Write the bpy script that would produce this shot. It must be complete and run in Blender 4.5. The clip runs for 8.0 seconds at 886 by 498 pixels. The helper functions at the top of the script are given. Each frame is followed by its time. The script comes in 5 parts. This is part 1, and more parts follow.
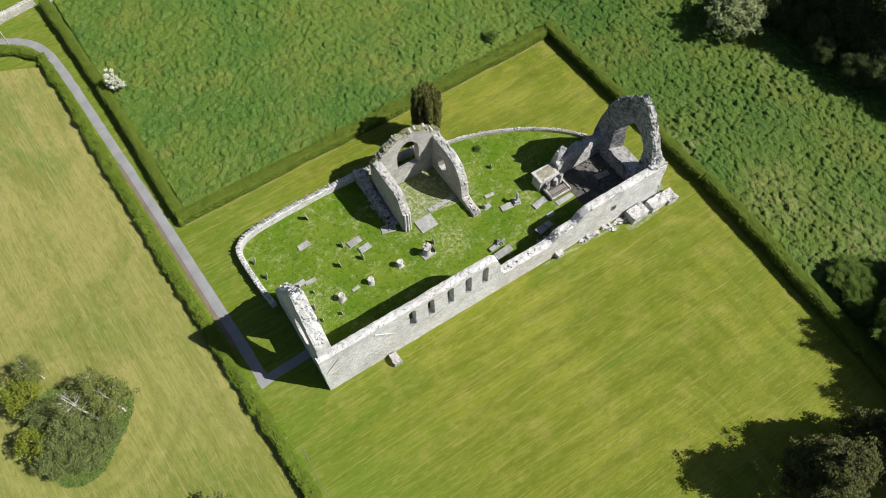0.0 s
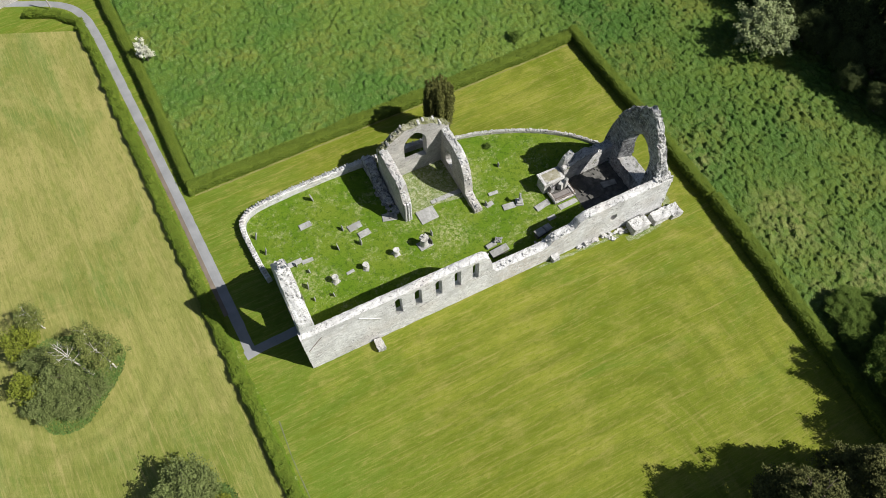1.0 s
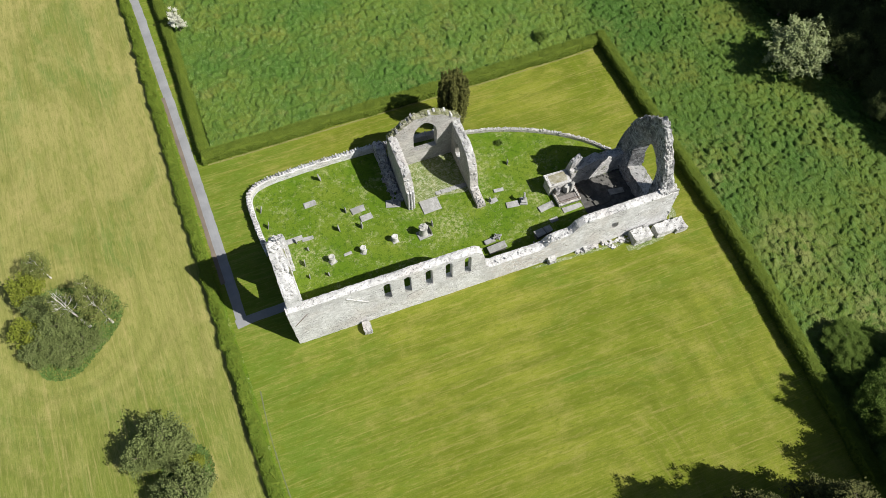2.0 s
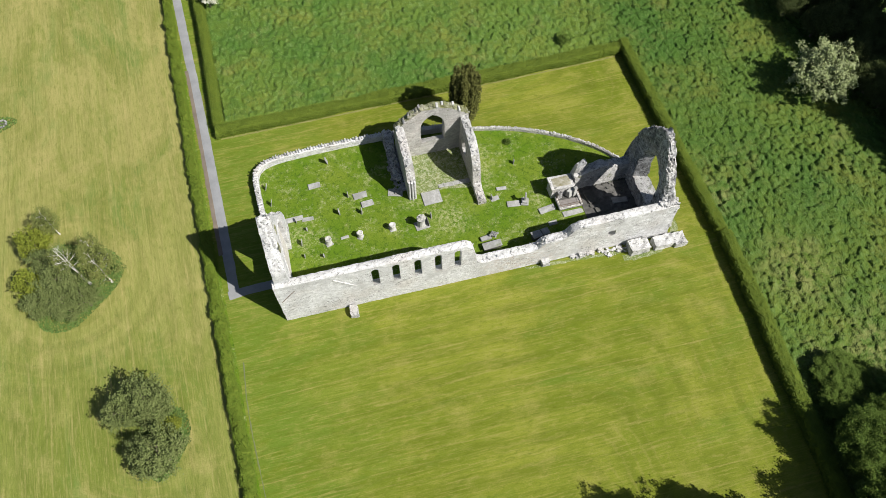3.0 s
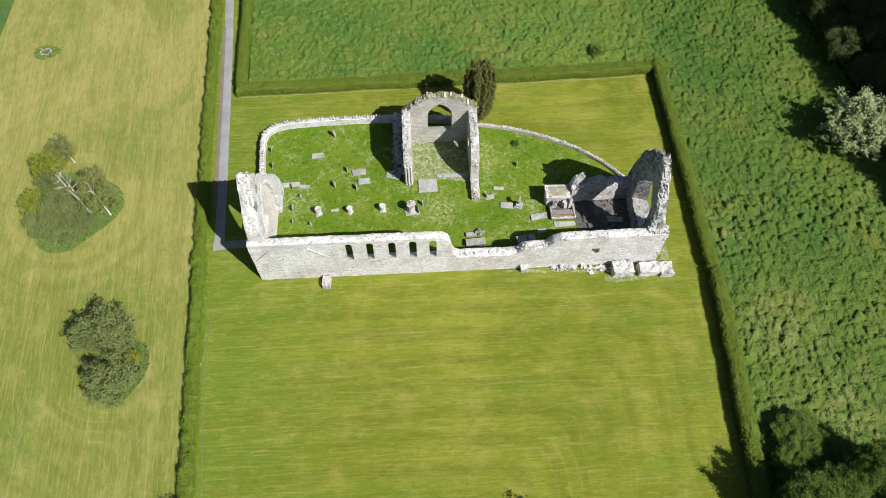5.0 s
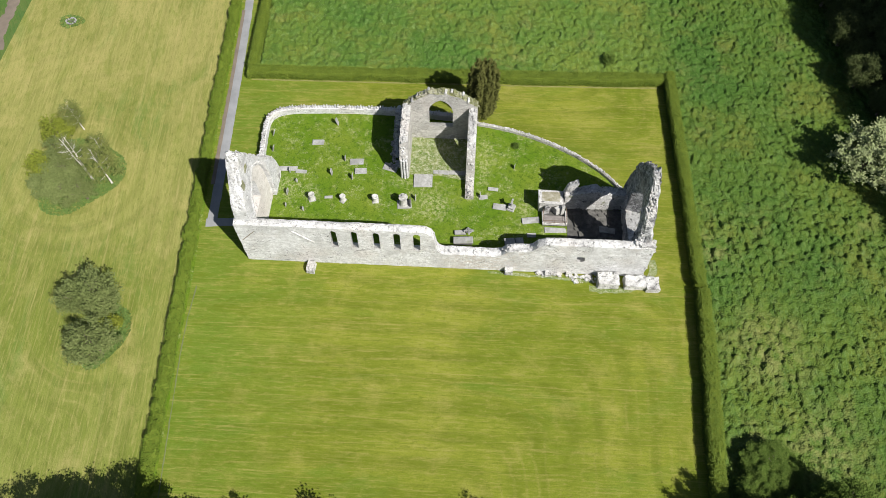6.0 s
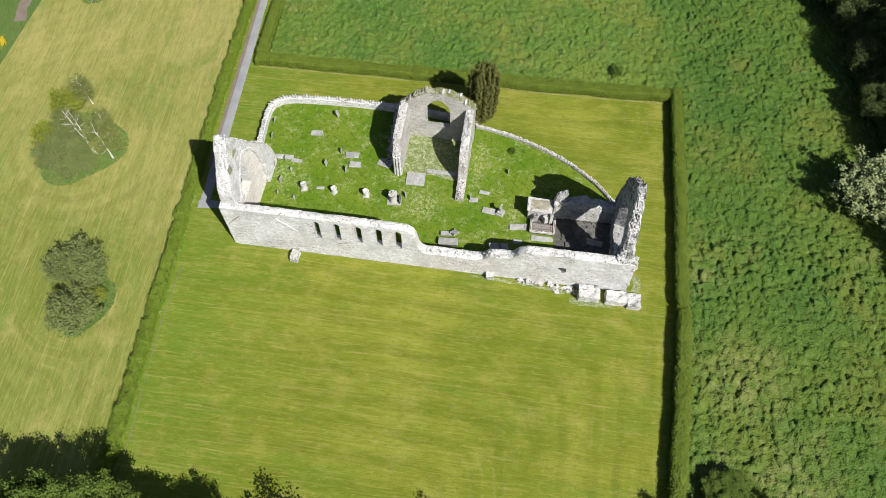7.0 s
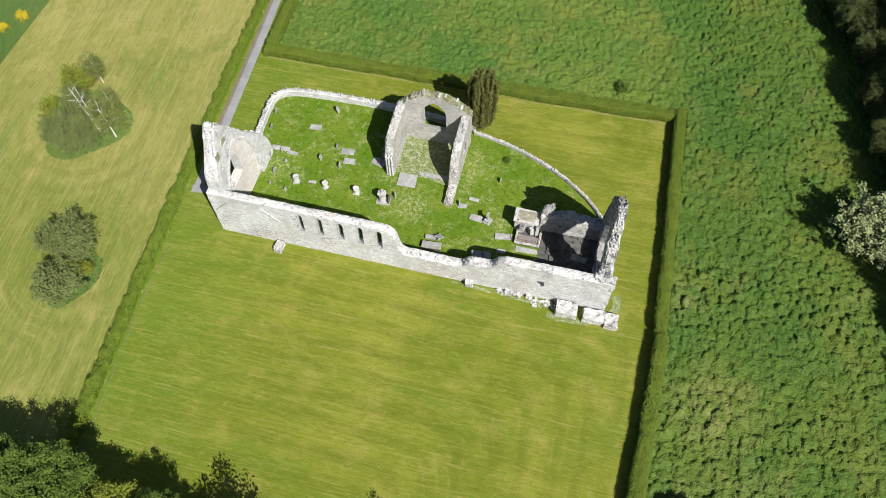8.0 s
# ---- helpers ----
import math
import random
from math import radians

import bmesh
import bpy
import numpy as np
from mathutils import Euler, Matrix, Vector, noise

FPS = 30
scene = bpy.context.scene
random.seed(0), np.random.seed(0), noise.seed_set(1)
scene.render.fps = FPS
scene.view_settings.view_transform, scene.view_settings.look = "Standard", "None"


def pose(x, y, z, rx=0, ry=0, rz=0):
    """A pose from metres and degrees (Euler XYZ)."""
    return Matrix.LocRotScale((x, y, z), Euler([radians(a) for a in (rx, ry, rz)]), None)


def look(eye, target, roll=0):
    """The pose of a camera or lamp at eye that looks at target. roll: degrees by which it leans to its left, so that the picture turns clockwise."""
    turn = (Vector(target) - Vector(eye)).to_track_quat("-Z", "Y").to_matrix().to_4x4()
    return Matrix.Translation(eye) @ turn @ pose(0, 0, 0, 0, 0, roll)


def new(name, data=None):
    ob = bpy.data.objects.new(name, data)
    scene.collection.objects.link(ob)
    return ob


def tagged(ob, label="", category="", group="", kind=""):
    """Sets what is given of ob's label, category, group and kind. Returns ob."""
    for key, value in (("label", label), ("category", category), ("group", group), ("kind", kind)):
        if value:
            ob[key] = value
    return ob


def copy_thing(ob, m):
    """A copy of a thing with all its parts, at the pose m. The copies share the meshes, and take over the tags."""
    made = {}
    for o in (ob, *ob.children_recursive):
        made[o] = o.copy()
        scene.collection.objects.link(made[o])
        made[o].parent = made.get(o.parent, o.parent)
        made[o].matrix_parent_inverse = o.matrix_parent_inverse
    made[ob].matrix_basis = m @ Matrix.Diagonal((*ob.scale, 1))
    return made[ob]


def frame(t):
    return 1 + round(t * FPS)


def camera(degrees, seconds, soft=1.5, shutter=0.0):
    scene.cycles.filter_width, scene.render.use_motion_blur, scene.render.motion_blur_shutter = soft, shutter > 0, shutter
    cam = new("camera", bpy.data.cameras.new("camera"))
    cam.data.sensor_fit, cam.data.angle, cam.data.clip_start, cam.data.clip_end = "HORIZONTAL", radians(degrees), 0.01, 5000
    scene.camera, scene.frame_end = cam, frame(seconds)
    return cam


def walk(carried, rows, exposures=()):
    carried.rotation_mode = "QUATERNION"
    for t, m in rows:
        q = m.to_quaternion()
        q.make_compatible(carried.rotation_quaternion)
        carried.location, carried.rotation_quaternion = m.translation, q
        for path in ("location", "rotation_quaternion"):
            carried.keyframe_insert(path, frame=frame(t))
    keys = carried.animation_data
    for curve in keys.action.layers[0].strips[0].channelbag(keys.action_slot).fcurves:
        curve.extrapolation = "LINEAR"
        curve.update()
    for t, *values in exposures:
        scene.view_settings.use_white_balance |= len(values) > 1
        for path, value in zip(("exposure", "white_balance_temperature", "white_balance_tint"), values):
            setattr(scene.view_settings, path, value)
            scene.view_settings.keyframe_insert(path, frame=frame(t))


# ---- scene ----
cam = camera(65.8, 8.0, 0.78)
PATH = [
    (0, (-2.769, -27.64, 75.759), (-2.227, -26.81, 74.022), 0.0),
    (0.5, (-0.935, -29.214, 76.05), (-0.438, -28.362, 74.311), 0.1),
    (1, (1.136, -30.947, 76.245), (1.582, -30.07, 74.504), 0.1),
    (1.5, (3.151, -32.351, 76.394), (3.546, -31.456, 74.65), 0.2),
    (3, (10.329, -36.42, 76.413), (10.565, -35.474, 74.667), -0.2),
    (3.5, (12.651, -37.33, 76.346), (12.84, -36.374, 74.599), -0.2),
    (4, (15.26, -38.006, 76.26), (15.402, -37.045, 74.512), -0.0),
    (4.5, (17.631, -38.4, 76.238), (17.73, -37.438, 74.488), 0.1),
    (6, (26.335, -39.381, 75.864), (26.288, -38.412, 74.116), 0.1),
    (6.5, (29.278, -39.175, 75.816), (29.182, -38.21, 74.067), -0.2),
    (7, (32.347, -38.629, 75.947), (32.207, -37.672, 74.196), -0.1),
    (7.5, (35.276, -38.031, 76.028), (35.09, -37.081, 74.278), -0.3),
    (8, (38.405, -37.079, 76.091), (38.172, -36.138, 74.342), -0.2),
]
walk(cam, [(t, look(eye, target, roll)) for t, eye, target, roll in PATH], [(0.0, 0.42), (3.0, 0.49), (8.0, 0.56)])

# ---- daylight ----
SUN_WAY = Vector((0.725, -0.645, 1.0)).normalized()
sun = new("sun", bpy.data.lights.new("sun", "SUN"))
sun.data.energy, sun.data.angle, sun.data.color = 5.0, radians(0.55), (1.0, 0.965, 0.91)
sun.matrix_world = look(SUN_WAY * 200, (0, 0, 0))
world = bpy.data.worlds.new("sky")
scene.world = world
world.use_nodes = True
sky = world.node_tree.nodes.new("ShaderNodeTexSky")
sky.sky_type, sky.sun_disc = "NISHITA", False
sky.sun_elevation, sky.sun_rotation = math.asin(SUN_WAY.z), math.atan2(SUN_WAY.x, SUN_WAY.y)
background = world.node_tree.nodes["Background"]
background.inputs["Strength"].default_value = 0.046
world.node_tree.links.new(sky.outputs["Color"], background.inputs["Color"])

# ---- materials ----
class Paint:
    """A node material with short calls for its textures, all laid out in world metres."""

    def __init__(self, name, rough=0.9, spec=0.2):
        self.mat = bpy.data.materials.new(name)
        self.mat.use_nodes = True
        self.tree = self.mat.node_tree
        self.out = self.tree.nodes["Principled BSDF"]
        self.out.inputs["Roughness"].default_value = rough
        self.out.inputs["Specular IOR Level"].default_value = spec
        self.place = self.tree.nodes.new("ShaderNodeNewGeometry").outputs["Position"]

    def link(self, value, socket):
        if isinstance(value, bpy.types.NodeSocket):
            self.tree.links.new(value, socket)
        else:
            socket.default_value = (*value, 1.0) if isinstance(value, tuple) and len(value) == 3 and socket.type == "RGBA" else value

    def stretch(self, size, turn=0.0, of=None):
        n = self.tree.nodes.new("ShaderNodeMapping")
        self.link(of or self.place, n.inputs["Vector"])
        n.inputs["Scale"].default_value = size
        n.inputs["Rotation"].default_value = (0, 0, radians(turn))
        return n.outputs["Vector"]

    def noise(self, scale, detail=3.0, rough=0.55, of=None, warp=0.0):
        n = self.tree.nodes.new("ShaderNodeTexNoise")
        self.link(of or self.place, n.inputs["Vector"])
        n.inputs["Scale"].default_value, n.inputs["Detail"].default_value = scale, detail
        n.inputs["Roughness"].default_value, n.inputs["Distortion"].default_value = rough, warp
        return n.outputs["Fac"]

    def cells(self, scale, feature="F1", of=None, output="Distance"):
        n = self.tree.nodes.new("ShaderNodeTexVoronoi")
        n.feature = feature
        self.link(of or self.place, n.inputs["Vector"])
        n.inputs["Scale"].default_value = scale
        return n.outputs[output]

    def ramp(self, fac, low, high, a=0.0, b=1.0):
        n = self.tree.nodes.new("ShaderNodeMapRange")
        n.clamp = True
        self.link(fac, n.inputs["Value"])
        for key, v in (("From Min", low), ("From Max", high), ("To Min", a), ("To Max", b)):
            n.inputs[key].default_value = v
        return n.outputs["Result"]

    def mix(self, fac, a, b, blend="MIX"):
        n = self.tree.nodes.new("ShaderNodeMix")
        n.data_type, n.blend_type = "RGBA", blend
        self.link(fac, n.inputs[0])
        self.link(a, n.inputs[6])
        self.link(b, n.inputs[7])
        return n.outputs[2]

    def sum(self, a, b, how="ADD"):
        n = self.tree.nodes.new("ShaderNodeMath")
        n.operation = how
        self.link(a, n.inputs[0])
        self.link(b, n.inputs[1])
        return n.outputs[0]

    def curve(self, v):
        return self.sum(v, 0.0, "SINE")

    def nearest(self, a, b, soft):
        n = self.tree.nodes.new("ShaderNodeMath")
        n.operation = "SMOOTH_MIN"
        self.link(a, n.inputs[0])
        self.link(b, n.inputs[1])
        n.inputs[2].default_value = soft
        return n.outputs[0]

    def away(self, x, y):
        n = self.tree.nodes.new("ShaderNodeVectorMath")
        n.operation = "DISTANCE"
        self.link(self.stretch((1.0, 1.0, 0.0)), n.inputs[0])
        n.inputs[1].default_value = (x, y, 0.0)
        return n.outputs["Value"]

    def axes(self):
        n = self.tree.nodes.new("ShaderNodeSeparateXYZ")
        self.link(self.place, n.inputs[0])
        return n.outputs["X"], n.outputs["Y"]

    def piece(self):
        return self.tree.nodes.new("ShaderNodeObjectInfo").outputs["Random"]

    def island(self):
        return self.tree.nodes.new("ShaderNodeNewGeometry").outputs["Random Per Island"]

    def finish(self, colour, height=None, depth=0.05, strength=0.8):
        self.link(colour, self.out.inputs["Base Color"])
        if height is not None:
            n = self.tree.nodes.new("ShaderNodeBump")
            n.inputs["Distance"].default_value, n.inputs["Strength"].default_value = depth, strength
            self.link(height, n.inputs["Height"])
            self.link(n.outputs["Normal"], self.out.inputs["Normal"])
        return self.mat


def stone_paint(name, light, mid, dark, moss, size=2.6, lichen=0.6, rubble=1.0, joints=0.10, speckle=0.0):
    """Weathered limestone: uneven stones under old lime, dark dashes of open joints, lichen and moss."""
    p = Paint(name, 0.92, 0.15)
    squash = p.stretch((1.0, 1.0, 1.9))
    grain = p.noise(9.0, 6.0, 0.7)
    stain = p.noise(0.35, 6.0, 0.65)
    dash = p.noise(2.0, 6.0, 0.75, of=p.stretch((0.45, 0.45, 2.1)), warp=0.7)
    c = p.mix(p.ramp(p.noise(1.6, 5.0, 0.7, of=squash), 0.36, 0.62), mid, light)
    c = p.mix(p.ramp(stain, 0.46, 0.60, 0.0, 0.75), c, tuple(0.95 * v for v in mid))
    c = p.mix(p.ramp(p.noise(0.9, 5.0, 0.7), 0.55, 0.66, 0.0, 0.5), c, light)
    c = p.mix(p.ramp(grain, 0.54, 0.68, 0.0, 0.2), c, tuple(0.72 * v for v in mid))
    c = p.mix(p.ramp(p.noise(4.5, 6.0, 0.75), 0.58, 0.68, 0.0, lichen), c, dark)
    if speckle:
        c = p.mix(p.ramp(p.noise(2.3, 6.0, 0.75, warp=0.5), 0.53, 0.58, 0.0, speckle), c, light)
        c = p.mix(p.ramp(p.noise(1.7, 6.0, 0.75, warp=0.5), 0.58, 0.62, 0.0, 0.9), c, dark)
    height = grain
    if rubble > 0.5:
        tone = p.tree.nodes.new("ShaderNodeSeparateColor")
        p.link(p.cells(size * 1.5, of=squash, output="Color"), tone.inputs[0])
        joint = p.cells(size * 1.5, "DISTANCE_TO_EDGE", of=squash)
        c = p.mix(p.ramp(tone.outputs[0], 0.3, 1.0, 0.0, 0.2 + joints), c, mid)
        c = p.mix(p.ramp(p.noise(0.22, 4.0, 0.6), 0.50, 0.66, 0.0, 0.35), c, (0.56, 0.50, 0.45))
        some = p.ramp(p.noise(0.30, 4.0, 0.65), 0.40, 0.58, 0.15, 1.0)
        c = p.mix(p.sum(p.ramp(dash, 0.59, 0.62, 0.0, 0.75), some, "MULTIPLY"), c, dark)
        c = p.mix(p.sum(p.ramp(p.noise(5.5, 3.0, 0.6, of=squash), 0.60, 0.625, 0.0, 0.95), some, "MULTIPLY"), c, dark)
        c = p.mix(p.ramp(joint, 0.0, 0.07, joints, 0.0), c, dark)
        height = p.sum(p.sum(p.ramp(joint, 0.0, 0.15), tone.outputs[1]), grain)
    if name == "limestone_rubble":
        x, y = p.axes()
        lost = p.ramp(p.sum(p.sum(p.sum(x, -29.5), 0.0, "ABSOLUTE"), p.sum(p.noise(0.5, 5.0, 0.7), 8.0, "MULTIPLY")), 6.0, 11.0, 0.65, 0.0)
        c = p.mix(p.sum(lost, p.ramp(p.noise(1.4, 5.0, 0.7, of=squash), 0.46, 0.60, 0.1, 1.0), "MULTIPLY"), c, (0.46, 0.385, 0.33))
    c = p.mix(p.ramp(p.noise(0.8, 4.0, 0.7), 0.62, 0.72, 0.0, moss), c, (0.12, 0.15, 0.03))
    return p.finish(c, height, 0.045 * rubble + 0.01, 0.6)


STONE = stone_paint("limestone_rubble", (0.77, 0.772, 0.775), (0.50, 0.497, 0.495), (0.085, 0.083, 0.078), 0.2)
STONE_CAP = stone_paint("lime_capped_wall_top", (0.76, 0.755, 0.74), (0.50, 0.495, 0.48), (0.13, 0.13, 0.12), 0.3, 2.2, 0.6, 0.8, 0.05, 0.15)
RUBBLE = stone_paint("open_jointed_rubble", (0.60, 0.585, 0.55), (0.36, 0.35, 0.325), (0.085, 0.083, 0.075), 0.6, 2.3, 0.8, 1.0, 0.28)
STONE_TOP = stone_paint("weathered_top_stones", (0.72, 0.715, 0.70), (0.42, 0.415, 0.40), (0.075, 0.075, 0.07), 0.75, 3.4, 0.85, 1.0, 0.10, 0.4)
# weathered speckled rubble, its base darkened for the shaded gable face and stub
STONE_EAST = stone_paint("shaded_weathered_rubble", (0.58, 0.585, 0.59), (0.125, 0.125, 0.128), (0.030, 0.030, 0.030), 0.2, 2.9, 0.95, 1.0, 0.10, 0.85)
SLAB = stone_paint("grave_slab_stone", (0.40, 0.40, 0.39), (0.25, 0.25, 0.237), (0.09, 0.09, 0.08), 0.55, 1.2, 0.8, 0.4)
CARVED = stone_paint("pale_carved_stone", (0.56, 0.555, 0.53), (0.37, 0.365, 0.34), (0.11, 0.11, 0.10), 0.2, 1.5, 0.8, 0.3)
DARK_SLAB = stone_paint("dark_gravestone", (0.13, 0.128, 0.115), (0.085, 0.083, 0.075), (0.04, 0.04, 0.035), 0.3, 1.5, 0.5, 0.25)
PLASTER = stone_paint("old_lime_plaster", (0.72, 0.69, 0.655), (0.56, 0.53, 0.49), (0.22, 0.20, 0.17), 0.2, 1.2, 0.55, 0.6)
# near-black base colour holds the deep shade of the chancel floor
FLAGS = stone_paint("shade_dark_flags", (0.16, 0.155, 0.145), (0.075, 0.073, 0.068), (0.02, 0.02, 0.018), 0.3, 1.3, 0.6, 0.3)
BROWN_COVER = stone_paint("brown_grave_cover", (0.27, 0.25, 0.235), (0.20, 0.18, 0.17), (0.10, 0.085, 0.075), 0.1, 1.3, 0.4, 0.25)
MOSS_TOP = stone_paint("mossy_wall_top", (0.44, 0.43, 0.36), (0.18, 0.19, 0.075), (0.09, 0.10, 0.03), 0.9, 3.0, 0.7)


def lawn_rounds(p):
    """How far in from the walls and hedge the mower's round lies, on the lawn round the church."""
    x, y = p.axes()
    off = p.sum(p.sum(p.sum(y, -10.0), 0.0, "ABSOLUTE"), -10.0)
    return p.nearest(off, p.sum(54.3, x, "SUBTRACT"), 6.0)


def meadow_rounds(p):
    """The same in the cut meadow: along the lane and round the two islands of trees."""
    x, y = p.axes()
    lane = p.sum(p.sum(-8.0, p.sum(y, 0.055, "MULTIPLY"), "SUBTRACT"), x, "SUBTRACT")
    near = p.nearest(p.sum(p.away(-16.2, -8.4), -3.5), p.sum(p.away(-25.6, 12.2), -6.5), 4.0)
    return p.nearest(lane, near, 4.0)


def lawn_paint(name, green, yellow, straw, turn, band, patch=0.5, straw_at=0.60, rounds=None):
    """Mown grass: tone bands of the mower along one way, worn straw streaks, tufts and uneven patches."""
    p = Paint(name, 0.85, 0.1)
    deep = tuple(0.62 * v for v in green)
    lush = (0.66 * green[0], 0.95 * green[1], 1.1 * green[2])
    along = p.stretch((1.0, 1.0, 1.0), turn)
    long = p.stretch((0.085, 1.7, 1.0), 0.0, of=along)
    hair = p.stretch((0.25, 5.0, 1.0), 0.0, of=along)
    short = p.stretch((0.35, 1.0, 1.0), 0.0, of=along)
    c = p.mix(p.ramp(p.noise(0.055, 4.0, 0.6), 0.40, 0.62), green, yellow)
    if rounds:
        turns = p.sum(rounds(p), p.sum(p.noise(0.12, 4.0, 0.65), 3.2 if rounds is lawn_rounds else 1.5, "MULTIPLY"))
        swath = p.curve(p.sum(turns, 2 * math.pi / band, "MULTIPLY"))
        where = p.ramp(p.noise(0.10, 3.0, 0.6), 0.36, 0.60, 0.12, 0.55)
        c = p.mix(p.sum(p.ramp(swath, -0.3, 0.8), where, "MULTIPLY"), c, tuple(0.72 * v for v in green))
        if rounds is lawn_rounds:
            west = p.ramp(p.sum(p.axes()[0], p.sum(p.noise(0.11, 4.0, 0.6), 16.0, "MULTIPLY")), 5.0, 20.0, 0.8, 0.0)
            c = p.mix(west, c, (0.112, 0.180, 0.020))
        else:
            dry = p.ramp(p.sum(p.axes()[1], p.sum(p.noise(0.09, 4.0, 0.6), 34.0, "MULTIPLY")), 8.0, 50.0, 0.0, 0.5)
            c = p.mix(dry, c, straw)
        thin = p.curve(p.sum(turns, 5.0 * math.pi / band, "MULTIPLY"))
        c = p.mix(p.sum(p.ramp(thin, 0.5, 1.0), p.ramp(p.noise(0.16, 3.0, 0.6), 0.45, 0.65, 0.0, 0.3), "MULTIPLY"), c, straw)
        c = p.mix(p.ramp(p.noise(0.14, 5.0, 0.65, of=short, warp=0.8), 0.50, 0.62, 0.0, 0.55), c, tuple(0.85 * v for v in green))
    c = p.mix(p.ramp(p.noise(0.6, 6.0, 0.7, of=long, warp=0.5), 0.50, 0.64, 0.0, 0.32), c, deep)
    c = p.mix(p.ramp(p.noise(0.16, 5.0, 0.7, of=p.stretch((0.3, 1.0, 1.0), 0.0, of=along), warp=0.8), 0.53, 0.66, 0.0, 0.48), c, lush)
    c = p.mix(p.ramp(p.noise(0.9, 6.0, 0.7, of=long, warp=0.6), straw_at - 0.02, straw_at + 0.09, 0.0, 0.5), c, straw)
    c = p.mix(p.ramp(p.noise(0.35, 5.0, 0.7, of=short, warp=1.5), 0.52, 0.64, 0.0, 0.5), c, green)
    c = p.mix(p.ramp(p.noise(0.22, 6.0, 0.7), 0.52, 0.70, 0.0, patch), c, straw)
    strand = p.noise(1.0, 5.0, 0.7, of=hair, warp=0.4)
    c = p.mix(p.ramp(strand, 0.54, 0.67, 0.0, 0.46), c, straw)
    c = p.mix(p.ramp(strand, 0.34, 0.46, 0.36, 0.0), c, deep)
    tuft = p.noise(2.6, 6.0, 0.75, of=short, warp=0.5)
    c = p.mix(p.ramp(tuft, 0.54, 0.66, 0.0, 0.5), c, deep)
    c = p.mix(p.ramp(tuft, 0.34, 0.46, 0.35, 0.0), c, straw)
    fine = p.noise(7.0, 4.0, 0.75)
    c = p.mix(p.ramp(fine, 0.48, 0.64, 0.0, 0.35), c, deep)
    return p.finish(c, p.sum(fine, tuft), 0.08, 0.6)


LAWN = lawn_paint("mown_lawn", (0.138, 0.174, 0.015), (0.205, 0.226, 0.028), (0.310, 0.272, 0.080), 0.0, 3.1, 0.38, 0.58, lawn_rounds)
FIELD = lawn_paint("cut_meadow", (0.158, 0.192, 0.034), (0.232, 0.248, 0.064), (0.360, 0.310, 0.118), 86.0, 2.7, 0.5, 0.57, meadow_rounds)
VERGE = lawn_paint("green_field", (0.071, 0.133, 0.029), (0.095, 0.145, 0.037), (0.141, 0.149, 0.050), 60.0, 0.1, 0.2)


def churchyard_paint():
    p = Paint("churchyard_grass", 0.85, 0.1)
    c = p.mix(p.ramp(p.noise(0.16, 4.0, 0.6), 0.40, 0.66), (0.092, 0.165, 0.010), (0.145, 0.200, 0.020))
    c = p.mix(p.ramp(p.noise(1.5, 6.0, 0.75), 0.50, 0.62, 0.0, 0.6), c, (0.039, 0.082, 0.007))
    c = p.mix(p.ramp(p.noise(0.6, 6.0, 0.75), 0.56, 0.68, 0.0, 0.6), c, (0.232, 0.249, 0.073))
    spots = p.ramp(p.cells(4.2), 0.14, 0.24, 1.0, 0.0)
    where = p.ramp(p.noise(0.30, 5.0, 0.8), 0.48, 0.58)
    c = p.mix(p.sum(p.ramp(p.noise(1.1, 6.0, 0.8), 0.50, 0.60, 0.0, 0.75), where, "MULTIPLY"), c, (0.30, 0.32, 0.14))
    c = p.mix(p.sum(p.sum(spots, where, "MULTIPLY"), 0.45, "MULTIPLY"), c, (0.533, 0.533, 0.413))
    for x, y, wide, deep in ((29.2, 16.5, 1.3, 4.0), (18.3, 12.6, 2.0, 1.0), (3.0, 11.2, 1.8, 2.6), (6.4, 10.4, 1.5, 1.3), (22.5, 9.5, 3.5, 3.0), (34.6, 9.0, 1.2, 2.0), (15.0, 9.3, 1.0, 0.8)):
        apart = p.tree.nodes.new("ShaderNodeVectorMath")
        apart.operation = "DISTANCE"
        p.link(p.stretch((1 / wide, 1 / deep, 0.0)), apart.inputs[0])
        apart.inputs[1].default_value = (x / wide, y / deep, 0.0)
        near = p.sum(p.ramp(apart.outputs["Value"], 0.3, 1.2, 1.0, 0.0), p.ramp(p.noise(2.2, 6.0, 0.8), 0.46, 0.58), "MULTIPLY")
        c = p.mix(p.sum(near, 0.7, "MULTIPLY"), c, (0.34, 0.35, 0.17))
    fine = p.noise(6.0, 5.0, 0.75)
    c = p.mix(p.ramp(fine, 0.49, 0.64, 0.0, 0.45), c, (0.030, 0.070, 0.005))
    return p.finish(c, fine, 0.08, 0.7)


YARD = churchyard_paint()


def worn_paint():
    """Thin yellowed grass with bare pale grit, on the transept floor."""
    p = Paint("worn_grit_grass", 0.9, 0.1)
    c = p.mix(p.ramp(p.noise(0.9, 6.0, 0.75), 0.42, 0.60), (0.095, 0.145, 0.022), (0.19, 0.215, 0.08))
    c = p.mix(p.ramp(p.noise(3.5, 6.0, 0.75), 0.50, 0.62, 0.0, 0.6), c, (0.085, 0.12, 0.02))
    g = p.noise(8.0, 5.0, 0.75)
    c = p.mix(p.ramp(p.noise(1.6, 6.0, 0.8), 0.50, 0.60, 0.0, 0.55), c, (0.42, 0.42, 0.30))
    c = p.mix(p.ramp(g, 0.53, 0.64, 0.0, 0.7), c, (0.55, 0.54, 0.47))
    return p.finish(c, g, 0.06, 0.7)


